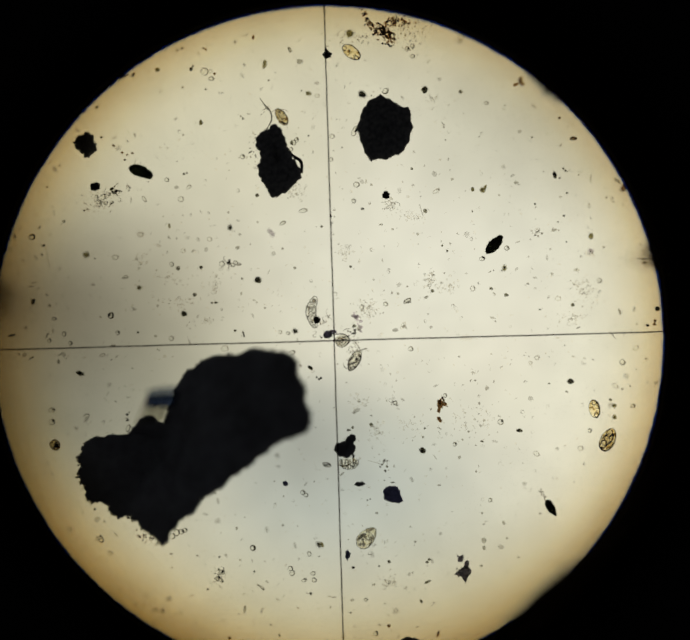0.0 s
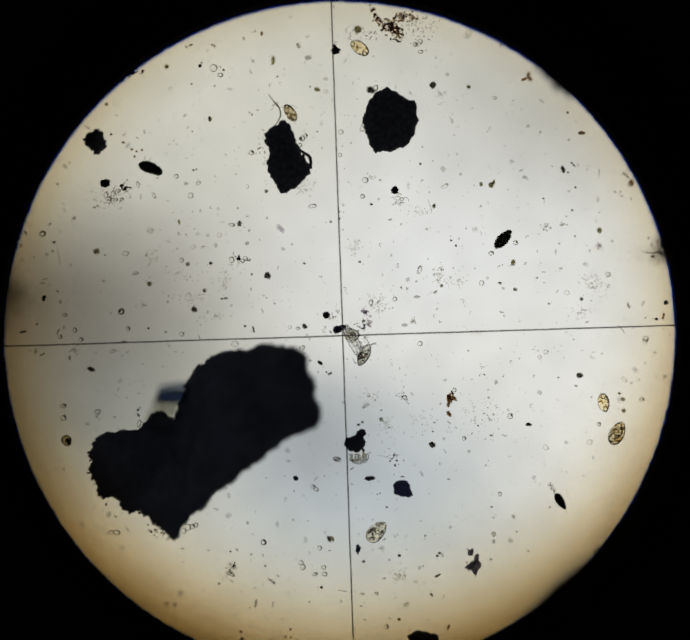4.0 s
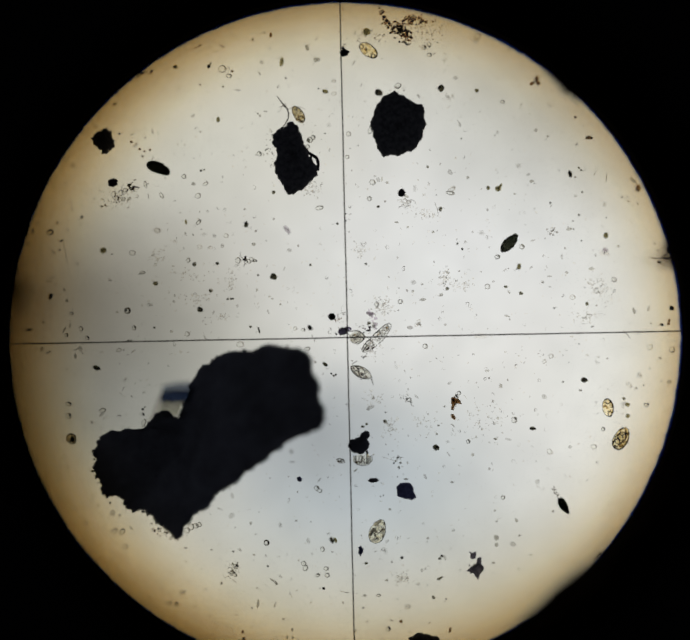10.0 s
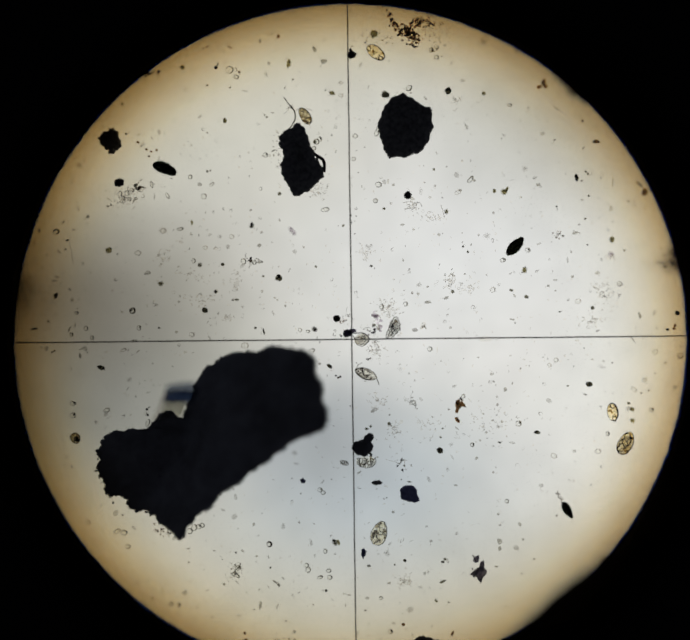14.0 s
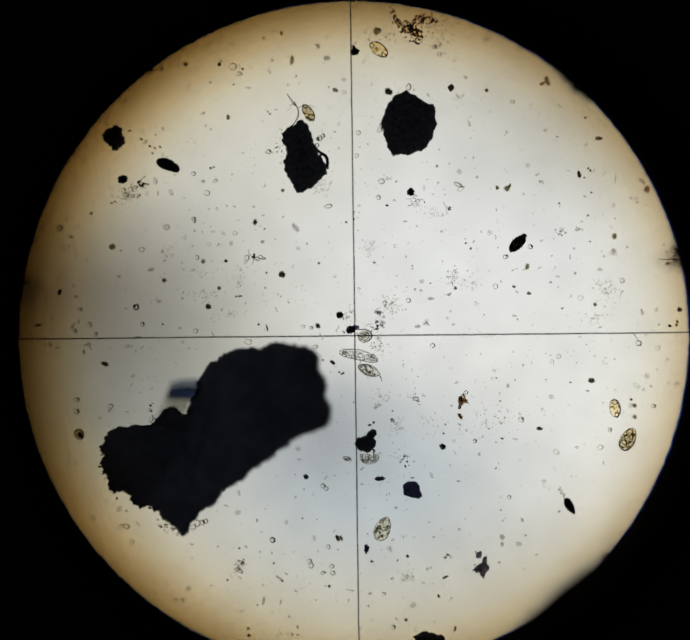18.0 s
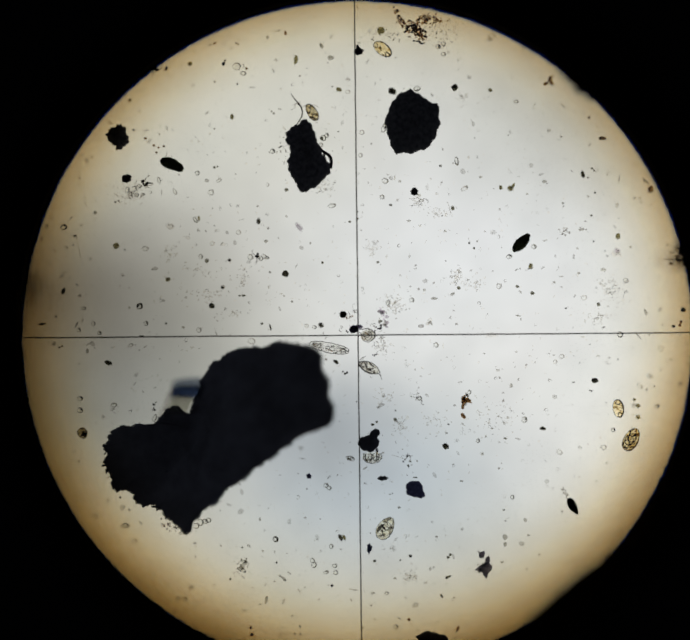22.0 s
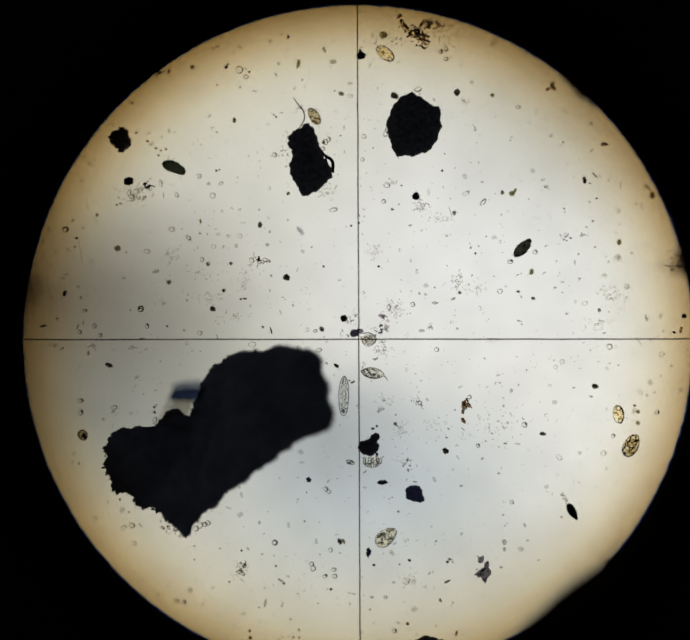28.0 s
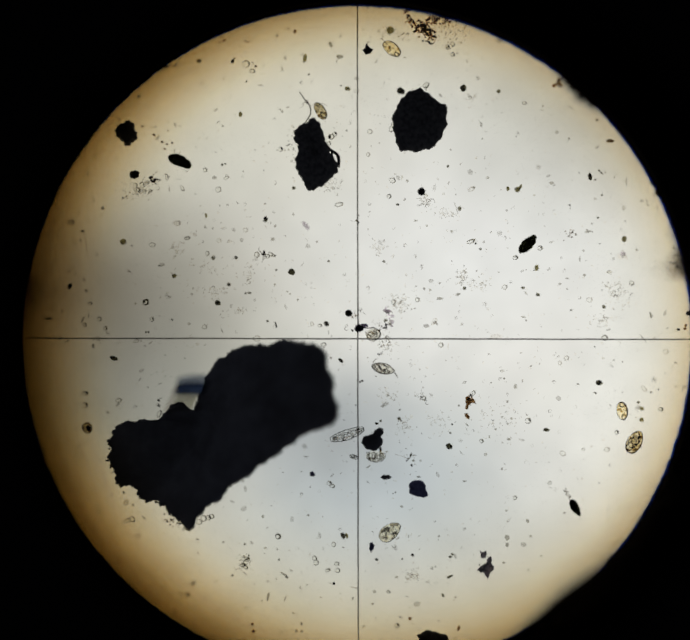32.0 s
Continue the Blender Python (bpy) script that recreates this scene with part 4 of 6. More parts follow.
# ---- single-celled animals ----
def animal(name, u, v, a, b, turn, label, seed, inside=HYALINE, skin=PELLICLE, taper=0.0, granules=8, vacuoles=2, thick=1.3, group="ciliates", point=0.0, stuffing=UMBER, folds=3, coil=1.0):
    """A ciliate: clear body, uneven dark pellicle, clear vacuoles, folds and food granules."""
    rng = np.random.default_rng(seed)
    ob = thing(name, at(u, v), label, "ciliate", group, turn)
    part("body", lump(a, b, b * 0.45, seed, 0.02, 24, 10, taper, point), inside, ob)
    ph = rng.uniform(0, 6)
    part("pellicle", tube(oval(a, b, 44, b * 0.45, 0.025, seed, taper, point=point), [thick * (0.85 + 0.4 * math.sin(2 * math.pi * j / 44 + ph) + rng.uniform(-0.22, 0.22)) for j in range(44)], True), skin, ob,
         "dark outer pellicle")
    part("inner_membrane", tube(oval(a * 0.84, b * 0.76, 26, b * 0.5, 0.06, seed + 1, taper, 0.6, 4.9, point), [rng.uniform(0.3, 0.8) for _ in range(26)], False, 5), FAINT, ob, "faint inner membrane")
    spots = []
    for i in range(vacuoles):
        x = a * (-0.58 + 1.16 * (i + rng.uniform(-0.2, 0.2)) / max(1, vacuoles - 1)) if vacuoles > 1 else 0.3 * a
        room = b * math.sqrt(max(0.1, 1 - (x / a) ** 2)) * (1 - taper * x / a)
        r = rng.uniform(0.40, 0.62) * room
        y = rng.choice((-1, 1)) * rng.uniform(0.0, 0.75) * (room - r)
        spots.append((x, y, r))
        ring = [(x + p, y + q, b * 0.5) for p, q, _ in oval(r * rng.uniform(0.9, 1.3), r, 18, 0, 0.06, seed + i)]
        part("vacuole", tube(ring, [coil * rng.uniform(0.3, 0.85) for _ in ring], True, 5), skin, ob, "round clear vacuole")
    for i in range(granules):
        for _ in range(8):
            w, r = rng.uniform(0, 6.28), rng.uniform(0.05, 0.80) ** 0.7
            x, y = a * r * math.cos(w), b * r * math.sin(w) * abs(math.sin(w)) ** point * (1 - taper * r * math.cos(w))
            if all(math.hypot(x - p, y - q) > 0.8 * t for p, q, t in spots):
                break
        size = rng.uniform(1.0, 2.6) if i % 2 else rng.uniform(2.0, 0.28 * b + 0.8)
        part("granule", lump(size, size * rng.uniform(0.5, 1), 1.4, i, 0.3, 8, 5), (skin if i % 4 == 1 else FAINT) if i % 2 else stuffing, ob, "dark food granule",
             Matrix.Translation((x * U, -y * U, b * 0.4 * U)) @ pose(0, 0, 0, 0, 0, rng.uniform(0, 180)))
    for i in range(folds):
        x, y, w, k = rng.uniform(-0.6, 0.4) * a, rng.uniform(-0.4, 0.4) * b, rng.uniform(0, 6.28), rng.uniform(-0.5, 0.5)
        pts = []
        for j in range(7):
            if (x / a) ** 2 + (y / b) ** 2 > 0.75:
                break
            pts.append((x, y, b * 0.55))
            x, y, w = x + 0.11 * a * math.cos(w), y + 0.11 * a * math.sin(w), w + k
        if len(pts) > 2:
            part("fold", tube(pts, [rng.uniform(0.35, 0.9) for _ in pts], sides=5), skin, ob, "fine dark inner fold")
    return ob


animal("ciliate", 862, 116, 23, 13, 38, "golden-brown oval ciliate with a thick wall", 61, GOLDEN, PELLICLE_BROWN, 0.05, 10, 2, 1.3, folds=4, coil=1.9)
animal("ciliate", 702, 260, 21, 11, 58, "small golden oval ciliate beside a black grain", 62, GOLDEN, PELLICLE_BROWN, -0.1, 12, 2, 1.0, folds=4, coil=1.9)
animal("ciliate", 1398, 931, 20, 12, 82, "golden oval ciliate with two clear vacuoles", 63, GOLDEN, PELLICLE_BROWN, 0.0, 9, 2, 1.3, folds=3, coil=1.9)
animal("ciliate", 1427, 1001, 27, 16, -62, "large golden-brown ciliate full of round vacuoles", 64, GOLDEN, PELLICLE_BROWN, 0.12, 22, 4, 1.4, folds=6, coil=1.9)
turning = animal("ciliate", 870, 1205, 28, 17, -65, "grainy clear ciliate packed with food vacuoles, turning slowly", 65, PALE_GOLD, PELLICLE, 0.2, 28, 4, 0.9, stuffing=GREY, folds=8)
tailed = animal("ciliate", 842, 843, 26, 11.5, 22, "clear spindle-shaped ciliate with a tail bristle", 66, CREAM, PELLICLE, 0.0, 30, 3, 1.5, point=0.45, stuffing=GREY, folds=3)
part("bristle", tube([(27, 3, 5), (32, 7, 5), (37, 13, 5)], [1.3, 0.9, 0.5]), PELLICLE, tailed, "short tail bristle")
part("bristle", tube([(-26, -6, 5), (-24, -13, 5), (-18, -20, 5)], [0.9, 0.7, 0.4]), PELLICLE, tailed, "fine front bristle")
animal("ciliate", 181, 990, 12, 10.5, 60, "small round brown cell with coiled contents", 73, GOLDEN, PELLICLE_BROWN, 0.15, 12, 3, 1.3, stuffing=DUSK, folds=5)
animal("ciliate", 790, 1046, 10, 5, 15, "tiny clear grainy cell", 70, HYALINE, PELLICLE, 0.0, 8, 1, 0.7, stuffing=GREY, folds=2)


def crumpled_cell(u, v, edges, lobes, granules, size, label, seed, inside=CREAM):
    """A soft cell with no even outline: stretches of dark edge, rounded lobes inside, crumbs round about. edges and lobes count from its middle."""
    rng = np.random.default_rng(seed)
    ob = thing("ciliate", at(u, v), label, "ciliate", "ciliates")
    part("body", lump(size[0], size[1], size[1] * 0.45, seed, 0.10, 24, 10), inside, ob)
    for thick, pts in edges:
        part("pellicle", tube([(x, y, size[1] * 0.5) for x, y in pts], [thick * rng.uniform(0.6, 1.2) for _ in pts], sides=6), PELLICLE, ob, "dark stretch of the cell's edge")
    for x, y, a, b, turn, thick in lobes:
        ring = []
        for p, q, _ in oval(a, b, 18, 0, 0.09, seed + int(x)):
            c, d = math.cos(radians(turn)), math.sin(radians(turn))
            ring.append((x + p * c - q * d, y + p * d + q * c, size[1] * 0.5))
        part("lobe", tube(ring, [thick * rng.uniform(0.25, 1.1) for _ in ring], True, 5), PELLICLE if thick > 0.8 else UMBER, ob, "rounded lobe with a thin wall")
    for i in range(granules):
        w, r = rng.uniform(0, 6.28), rng.uniform(0.1, 1.0)
        a = rng.uniform(0.8, 2.2)
        part("granule", lump(a, a * rng.uniform(0.5, 1), 1.2, i, 0.3, 8, 5), (GREY, UMBER, FAINT, PELLICLE)[i % 4], ob, "food granule",
             Matrix.Translation((size[0] * r * math.cos(w) * U, -size[1] * r * math.sin(w) * U, size[1] * 0.4 * U)))
    return ob


crumpled_cell(830, 767, [(1.5, [(-20, -15), (-10, -15), (0, -16), (8, -13), (14, -8)]), (1.9, [(14, -8), (17, -2), (14, 5), (8, 11)]), (1.0, [(8, 11), (0, 15), (-7, 13), (-12, 9)]),
                         (0.8, [(-19, -8), (-14, -1), (-12, 9)]), (1.3, [(3, -9), (8, -5), (9, 1), (6, 6)])],
              [(-4, -1, 7, 5, 20, 1.0), (1, 4, 8, 5, -30, 0.9), (-9, 4, 5, 4, 0, 0.6), (4, -5, 4, 3, 0, 1.0)], 22, (17, 13), "crumpled pale golden cell lodged against a plum-coloured grain", 67)
rng = np.random.default_rng(68)
strands = []
for k in range(15):
    x = -21 + 3.0 * k + rng.uniform(-1.2, 1.2)
    lean, low = rng.uniform(-4, 4), 13 * math.sqrt(max(0.05, 1 - (x / 24) ** 2))
    strands.append((rng.uniform(0.5, 1.2), [(x, -9), (x + lean, -3), (x + 0.6 * lean, 3), (0.9 * x - 0.3 * lean, 0.75 * low), (0.82 * x, low)]))
crumpled_cell(840, 1043, strands + [(0.8, [(-21, 3), (-13, 11), (0, 14.5), (13, 12), (22, 3)])], [(-6, 2, 4, 5, 10, 1.0), (8, 3, 4, 5, -15, 0.9)], 34, (22, 13),
              "crumpled clear cell with fanned strands half under a black grain", 68)
thing("plant_fibre", at(884, 1038), "very faint straight fibre on the slide", "fibre", me=tube([(0, 0, 2), (10, 3, 2), (20, 6, 2), (30, 10, 2)], 0.7, sides=5), material=FAINT)


def worm_piece(x0, x1, half):
    """One stretch of the worm's clear tube, between x0 and x1; half: its half widths from end to end."""
    loops = []
    for i, r in enumerate(half):
        x = x0 + (x1 - x0) * i / (len(half) - 1)
        loops.append([(x * U, r * math.cos(w) * U, r * 0.7 * math.sin(w) * U) for w in (2 * math.pi * j / 12 for j in range(12))])
    return mesh("worm_piece", *rings(loops))


worm = thing("rotifer", at(772, 792, 0.016), "long clear worm-like rotifer with a granular gut, creeping about", "rotifer")
worm_parts = []
for name, x0, x1, half in (("trunk", -13, 13, (10.2, 10.8, 11.2, 11.3, 11.2, 10.8, 10.2)), ("head", -7, 24, (10.0, 10.4, 10.2, 9.6, 8.8, 8.0, 7.2, 5.0)),
                           ("foot", 7, -24, (10.0, 10.4, 10.2, 9.8, 9.2, 8.4, 7.4, 5.4)), ("tail", 0, -18, (3.0, 2.6, 2.2, 1.6, 1.0))):
    holder = part(name, worm_piece(x0, x1, half), HYALINE, worm, "clear " + name)
    rng = np.random.default_rng(len(name) + 40)
    n = len(half) - 1
    for side in (-1, 1):
        part("skin_edge", tube([(x0 + (x1 - x0) * i / n, side * (r + rng.uniform(-0.35, 0.35)), 0) for i, r in enumerate(half)], [rng.uniform(0.5, 1.15) for _ in half]), PELLICLE, holder,
             "dark edge of the skin")
    worm_parts.append(holder)
    if name == "tail":
        continue
    tip = half[-1]
    if name != "trunk":
        way = 1 if x1 > 0 else -1
        part("end_cap", tube([(x1 + way * tip * 0.6 * math.cos(w), tip * math.sin(w), 0) for w in (-1.57 + 3.14 * i / 8 for i in range(9))], [0.6 + 0.5 * (i % 3) / 2 for i in range(9)]), PELLICLE, holder,
             "rounded end of the skin")
    for k in (-0.5, 0.15, 0.6):
        part("inner_fold", tube([(x0 + (x1 - x0) * i / n, k * half[i] + rng.uniform(-1.3, 1.3), 3) for i in range(1, n)], [rng.uniform(0.25, 0.65) for _ in range(1, n)], sides=5),
             (PELLICLE, FAINT)[k < 0], holder, "fine lengthwise fold")
    for f, r in ((0.28, 4.6), (0.72, 3.8)):
        ring = [(x0 + (x1 - x0) * f + p, q + rng.uniform(-1, 1) * 0.4, 2) for p, q, _ in oval(r * 1.25, r, 16, 0, 0.08, int(100 * f))]
        part("stomach_lobe", tube(ring, [rng.uniform(0.2, 0.75) for _ in ring], True, 5), PELLICLE, holder, "faint outline of a stomach lobe")
    for i in range(12):
        f = rng.uniform(0.05, 0.92)
        part("gut_granule", lump(rng.uniform(0.8, 2.3), rng.uniform(0.7, 1.7), 1.4, i, 0.3, 8, 5), (GREY, FAINT, PELLICLE, UMBER)[i % 4], holder, "gut granule",
             Matrix.Translation(((x0 + (x1 - x0) * f) * U, rng.uniform(-0.75, 0.75) * half[int(f * n)] * U, 0)))
mastax = [(17.5 + p, q, 3) for p, q, _ in oval(3.6, 3.0, 14, 0, 0.06, 5)]
part("mastax", tube(mastax, [0.8 + 0.3 * (i % 3) for i in range(14)], True, 5), PELLICLE, worm_parts[1], "dark ring of the chewing organ")
part("jaw", lump(2.2, 1.5, 1.2, 4, 0.25, 8, 5), UMBER, worm_parts[1], "brownish jaw", Matrix.Translation((17 * U, 0, 3 * U)))

swimmers = [thing("swimming_cell", at(u, v, 0.006), "tiny clear oval cell swimming about", "cell", "swimming cells", turn)
            for u, v, turn in ((1045, 430, -30), (444, 501, 70), (1452, 785, 20), (290, 1197, -20), (933, 198, 10))]
for ob, (a, b) in zip(swimmers, ((9, 3.5), (7, 3), (6, 5.5), (7, 5), (5, 7))):
    part("wall", wall_mesh(a, b, 0.9, "p"), None, ob)
    part("inside", inside_mesh(a, b), HYALINE, ob)


# ---- clumps of detritus ----
def clump(u, v, name, label, n, spread, sizes, materials, seed, stretch=0.0, fibres=0):
    """A loose heap of scraps: each scrap is a part."""
    rng = np.random.default_rng(seed)
    ob = thing(name, at(u, v), label, "detritus", "clumps of detritus")
    for i in range(n):
        x, y = rng.normal(0, spread[0]), rng.normal(0, spread[1])
        x, y = x + stretch * y, y
        a = rng.uniform(*sizes)
        me = lump(a, a * rng.uniform(0.45, 1.0), a * 0.5, seed + i, 0.25, 8, 5)
        part("scrap", me, materials[i % len(materials)], ob, "", Matrix.Translation((x * U, -y * U, 0)) @ pose(0, 0, 0, 0, 0, rng.uniform(0, 180)))
    for i in range(fibres):
        x, y, w = rng.normal(0, spread[0]), rng.normal(0, spread[1]), rng.uniform(0, 6.28)
        k = rng.uniform(-0.12, 0.12)
        pts = []
        for j in range(7):
            pts.append((x, y, 2))
            x, y, w = x + 2.6 * math.cos(w), y + 2.6 * math.sin(w), w + k * 3
        part("fibre", tube(pts, rng.uniform(0.3, 0.65), sides=5), (FAINT, PELLICLE, GREY)[i % 3], ob, "fine curled fibre")
    return ob


clump(934, 68, "detritus_clump", "dark brown ragged clump of plant detritus", 130, (11, 8), (1.2, 3.6), (RUST, BROWN, RUST, DUSK), 101, 0.3, 8)
clump(951, 82, "detritus_clump", "dark brown lower lobe of plant detritus", 64, (7, 8), (1.2, 3.2), (RUST, BROWN, RUST), 124, 0.2, 4)
clump(904, 48, "detritus_clump", "brown slanting strand of detritus", 60, (3, 13), (1.2, 3.2), (RUST, BROWN), 102, 0.6, 3)
clump(962, 47, "detritus_clump", "brown arm of ragged detritus", 70, (11, 6), (1.2, 3.2), (RUST, RUST, BROWN), 103, -0.4, 5)
clump(990, 52, "detritus_clump", "loose brown scatter of detritus", 36, (14, 4), (1.0, 2.6), (RUST, GREY), 125, 0, 4)
clump(995, 78, "detritus_clump", "loose brown scatter of fine detritus", 60, (17, 16), (0.8, 2.0), (BROWN, GREY, FAINT), 104)
clump(885, 82, "detritus_clump", "fine brown crumbs near a golden ciliate", 26, (9, 7), (0.8, 2.0), (BROWN, DUSK, FAINT), 126)
clump(943, 100, "detritus_clump", "two black beads below the detritus", 6, (6, 2), (2, 4), (SOOT, DUSK), 127)
clump(322, 420, "detritus_clump", "small dark scrap with curled fibres", 12, (4, 4), (2, 4.5), (DUSK, OLIVE, BROWN), 105, 0.3, 5)
thing("plant_fibre", at(326, 420), "short dark spike on a scrap of detritus", "fibre", me=tube([(0, 0, 3), (8, 1, 3), (15, 2, 3)], [2.4, 1.7, 0.8]), material=DUSK)
clump(297, 440, "detritus_clump", "loose tangle of fine curled fibres", 26, (18, 9), (0.8, 2.0), (GREY, FAINT, PELLICLE), 106, 0, 12)
clump(577, 588, "detritus_clump", "small knot of ringed cells and black scraps", 7, (4, 3.5), (2, 4.2), (SOOT, DUSK), 107, 0, 7)
clump(545, 1294, "detritus_clump", "pale clump of fine rings and scraps", 24, (9, 10), (1, 2.6), (GREY, PELLICLE, OLIVE), 108, 0, 8)
clump(857, 744, "detritus_clump", "scattered dark angular scraps beside the crosshair", 13, (7, 5), (1.4, 3.4), (DUSK, SLATE, GREY), 109, -0.5, 3)
clump(861, 714, "detritus_clump", "fuzzy grey-purple smudge of soft matter", 10, (4, 6), (2.5, 5.5), (LILAC, VIOLET), 131, 0.5)
clump(872, 735, "detritus_clump", "pale trail of soft lilac matter", 6, (3, 9), (2.5, 5.5), (LILAC, PALE), 132)
clump(790, 729, "detritus_clump", "pale crumbs beside a dark grain", 14, (6, 6), (0.8, 2.2), (GREY, FAINT, RUST), 133, 0, 3)
clump(800, 710, "detritus_clump", "tiny pale knot of debris", 7, (3, 3), (0.8, 2.2), (GREY, DUSK, FAINT), 134, 0, 2)
clump(783, 758, "detritus_clump", "two tiny black beads", 3, (2, 3), (1.4, 2.2), (SOOT, DUSK), 135)
clump(848, 794, "detritus_clump", "small squiggle of debris", 7, (3, 4), (1.0, 2.4), (GREY, PELLICLE), 136, 0.6, 2)
clump(846, 813, "detritus_clump", "small dark pair of scraps", 5, (2, 3), (1.2, 2.6), (DUSK, SLATE), 137)
clump(864, 782, "detritus_clump", "loose pale debris beside a crumpled cell", 40, (11, 10), (0.8, 2.0), (GREY, FAINT, FAINT), 110, 0, 2)
clump(885, 700, "detritus_clump", "fine pale scatter of debris", 34, (16, 13), (0.8, 2.0), (FAINT, GREY), 111)
clump(945, 460, "detritus_clump", "wisp of pale fibres", 4, (6, 5), (1, 2), (FAINT, GREY), 112, 0.4, 8)
clump(1274, 529, "detritus_clump", "pale mottled flake of debris", 18, (6, 6), (1.2, 3.2), (FAINT, PALE, GREY), 138)
clump(668, 240, "detritus_clump", "frayed knot on a bent fibre", 9, (5, 4), (1.0, 2.6), (GREY, DUSK, FAINT), 139, 0, 3)
clump(943, 906, "detritus_clump", "tiny wisp of debris round an oval cell", 12, (7, 5), (0.8, 2.2), (OLIVE, FAINT, PELLICLE), 128, 0, 4)
clump(1051, 911, "detritus_clump", "dark grains clinging to a brown crescent", 14, (5, 6), (1.2, 3.2), (DUSK, RUST, BROWN), 129, -0.3, 2)
clump(1093, 1290, "detritus_clump", "grey crumbs on a star-shaped clump", 16, (8, 10), (2, 4.5), (SLATE, GREY), 130)
clump(918, 1048, "detritus_clump", "sparse trail of grey dots", 11, (6, 12), (1.2, 2.4), (GREY, SLATE, FAINT), 113, 0, 3)
drifting = clump(780, 852, "detritus_clump", "three small dark dots", 4, (5, 4), (2, 3.2), (DUSK, SOOT), 114)
clump(375, 1200, "detritus_clump", "brownish crumbs along the chunk's edge", 20, (14, 9), (1, 3), (BROWN, GREY, FAINT), 115, 0, 5)
clump(305, 974, "detritus_clump", "small dark beads on the chunk's rim", 8, (10, 2), (2, 4), (SOOT, DUSK), 116)
clump(345, 925, "detritus_clump", "few dark dots beside the chunk", 5, (4, 13), (1.5, 4), (SOOT, DUSK), 117)
clump(640, 330, "detritus_clump", "pale crumbs along the ragged grain", 12, (8, 26), (0.8, 2.0), (FAINT, GREY), 118, 0, 4)
clump(725, 425, "detritus_clump", "pale crumbs under the ragged grain", 16, (14, 10), (1, 2.4), (FAINT, GREY), 119)
clump(350, 163, "detritus_clump", "dark crumbs caught on the rim of the view", 16, (12, 5), (2, 5), (SOOT, DUSK), 120, -0.6, 3)
clump(1380, 1266, "detritus_clump", "dark tuft on the rim of the view", 9, (8, 3), (1.5, 3.6), (DUSK, SLATE), 121, -0.9, 3)
clump(1545, 580, "detritus_clump", "brown smear on the rim of the view", 24, (16, 10), (2, 6), (FAINT, PALE), 122, 0, 2)
clump(840, 80, "detritus_clump", "pale crumbs beside a golden ciliate", 18, (12, 10), (0.8, 2.2), (GREY, BROWN), 123, 0, 3)
thing("plant_fibre", at(676, 247), "thin dark bent fibre standing off the ragged grain", "fibre", me=tube(
    [(-22, -30, 3), (-14, -18, 4), (-5, -7, 5), (1, 0, 5), (4, 10, 5), (3, 22, 5), (-4, 34, 4), (-10, 42, 3)], [0.9, 1.2, 1.5, 1.6, 1.5, 1.4, 1.2, 1.0]), material=PELLICLE)
thing("plant_fibre", at(680, 248), "fine pale bent fibre beside a golden ciliate", "fibre", me=tube([(0, 0, 3), (9, -5, 4), (20, -6, 5), (30, -4, 4), (38, 0, 3)], [0.9, 0.7, 0.8, 0.9, 0.6], sides=5), material=FAINT)
for u, v, dx, dy in ((166, 540, 10, 52), (1010, 462, 8, 26)):
    thing("plant_fibre", at(u, v), "very faint straight fibre on the slide", "fibre", me=tube([(dx * f, dy * f + 1.5 * math.sin(9 * f), 2) for f in (i / 9 for i in range(10))], 0.8, sides=5), material=FAINT)
thing("plant_fibre", at(1500, 592), "short dark fibre at the rim of the view", "fibre", me=tube([(0, 0, 3), (14, 2, 3), (32, 1, 3), (50, 2, 3)], 1.1, sides=5), material=PELLICLE)


# ---- bacteria and dust past counting ----
def scatter(name, label, material, n, seed, size, places=None, deep=0.03):
    rng = np.random.default_rng(seed)
    verts, faces = [], []
    for i in range(n):
        if places is None:
            r, w = 745 * math.sqrt(rng.uniform()), rng.uniform(0, 2 * math.pi)
            u, v = 808.9 + r * math.cos(w), 765 + r * math.sin(w)
        else:
            cu, cv, su, sv = places[int(rng.integers(len(places)))]
            u, v = rng.normal(cu, su), rng.normal(cv, sv)
        a, w = rng.uniform(*size), rng.uniform(0, math.pi)
        b = a * rng.choice((0.25, 0.35, 0.5, 0.8))
        c = at(u, v, 0.001 + deep * rng.uniform() ** 2)
        base = len(verts)
        for k in range(6):
            x, y = a * math.cos(k * math.pi / 3), b * math.sin(k * math.pi / 3)
            verts.append((c.x + (x * math.cos(w) - y * math.sin(w)) * U, c.y + (x * math.sin(w) + y * math.cos(w)) * U, c.z + 0.4 * b * U))
        verts += [(c.x, c.y, c.z + b * U), (c.x, c.y, c.z)]
        for k in range(6):
            faces += [(base + k, base + (k + 1) % 6, base + 6), (base + (k + 1) % 6, base + k, base + 7)]
    return thing(name, (0, 0, 0), label, "bacteria", kind="stuff", me=mesh(name, verts, faces), material=material)


BEDS = ((1115, 950, 28, 28), (1380, 665, 18, 15), (1350, 725, 14, 7), (1031, 632, 7, 14), (1073, 650, 15, 7), (840, 571, 10, 8), (545, 638, 6, 20), (457, 620, 18, 9), (466, 675, 20, 9),
        (525, 718, 10, 5), (285, 452, 18, 9), (890, 695, 14, 10), (865, 790, 12, 10), (990, 490, 14, 6), (378, 580, 10, 10), (725, 428, 14, 9), (1045, 230, 12, 9), (925, 1314, 10, 7), (868, 905, 14, 12), (985, 965, 16, 14), (905, 970, 10, 10))


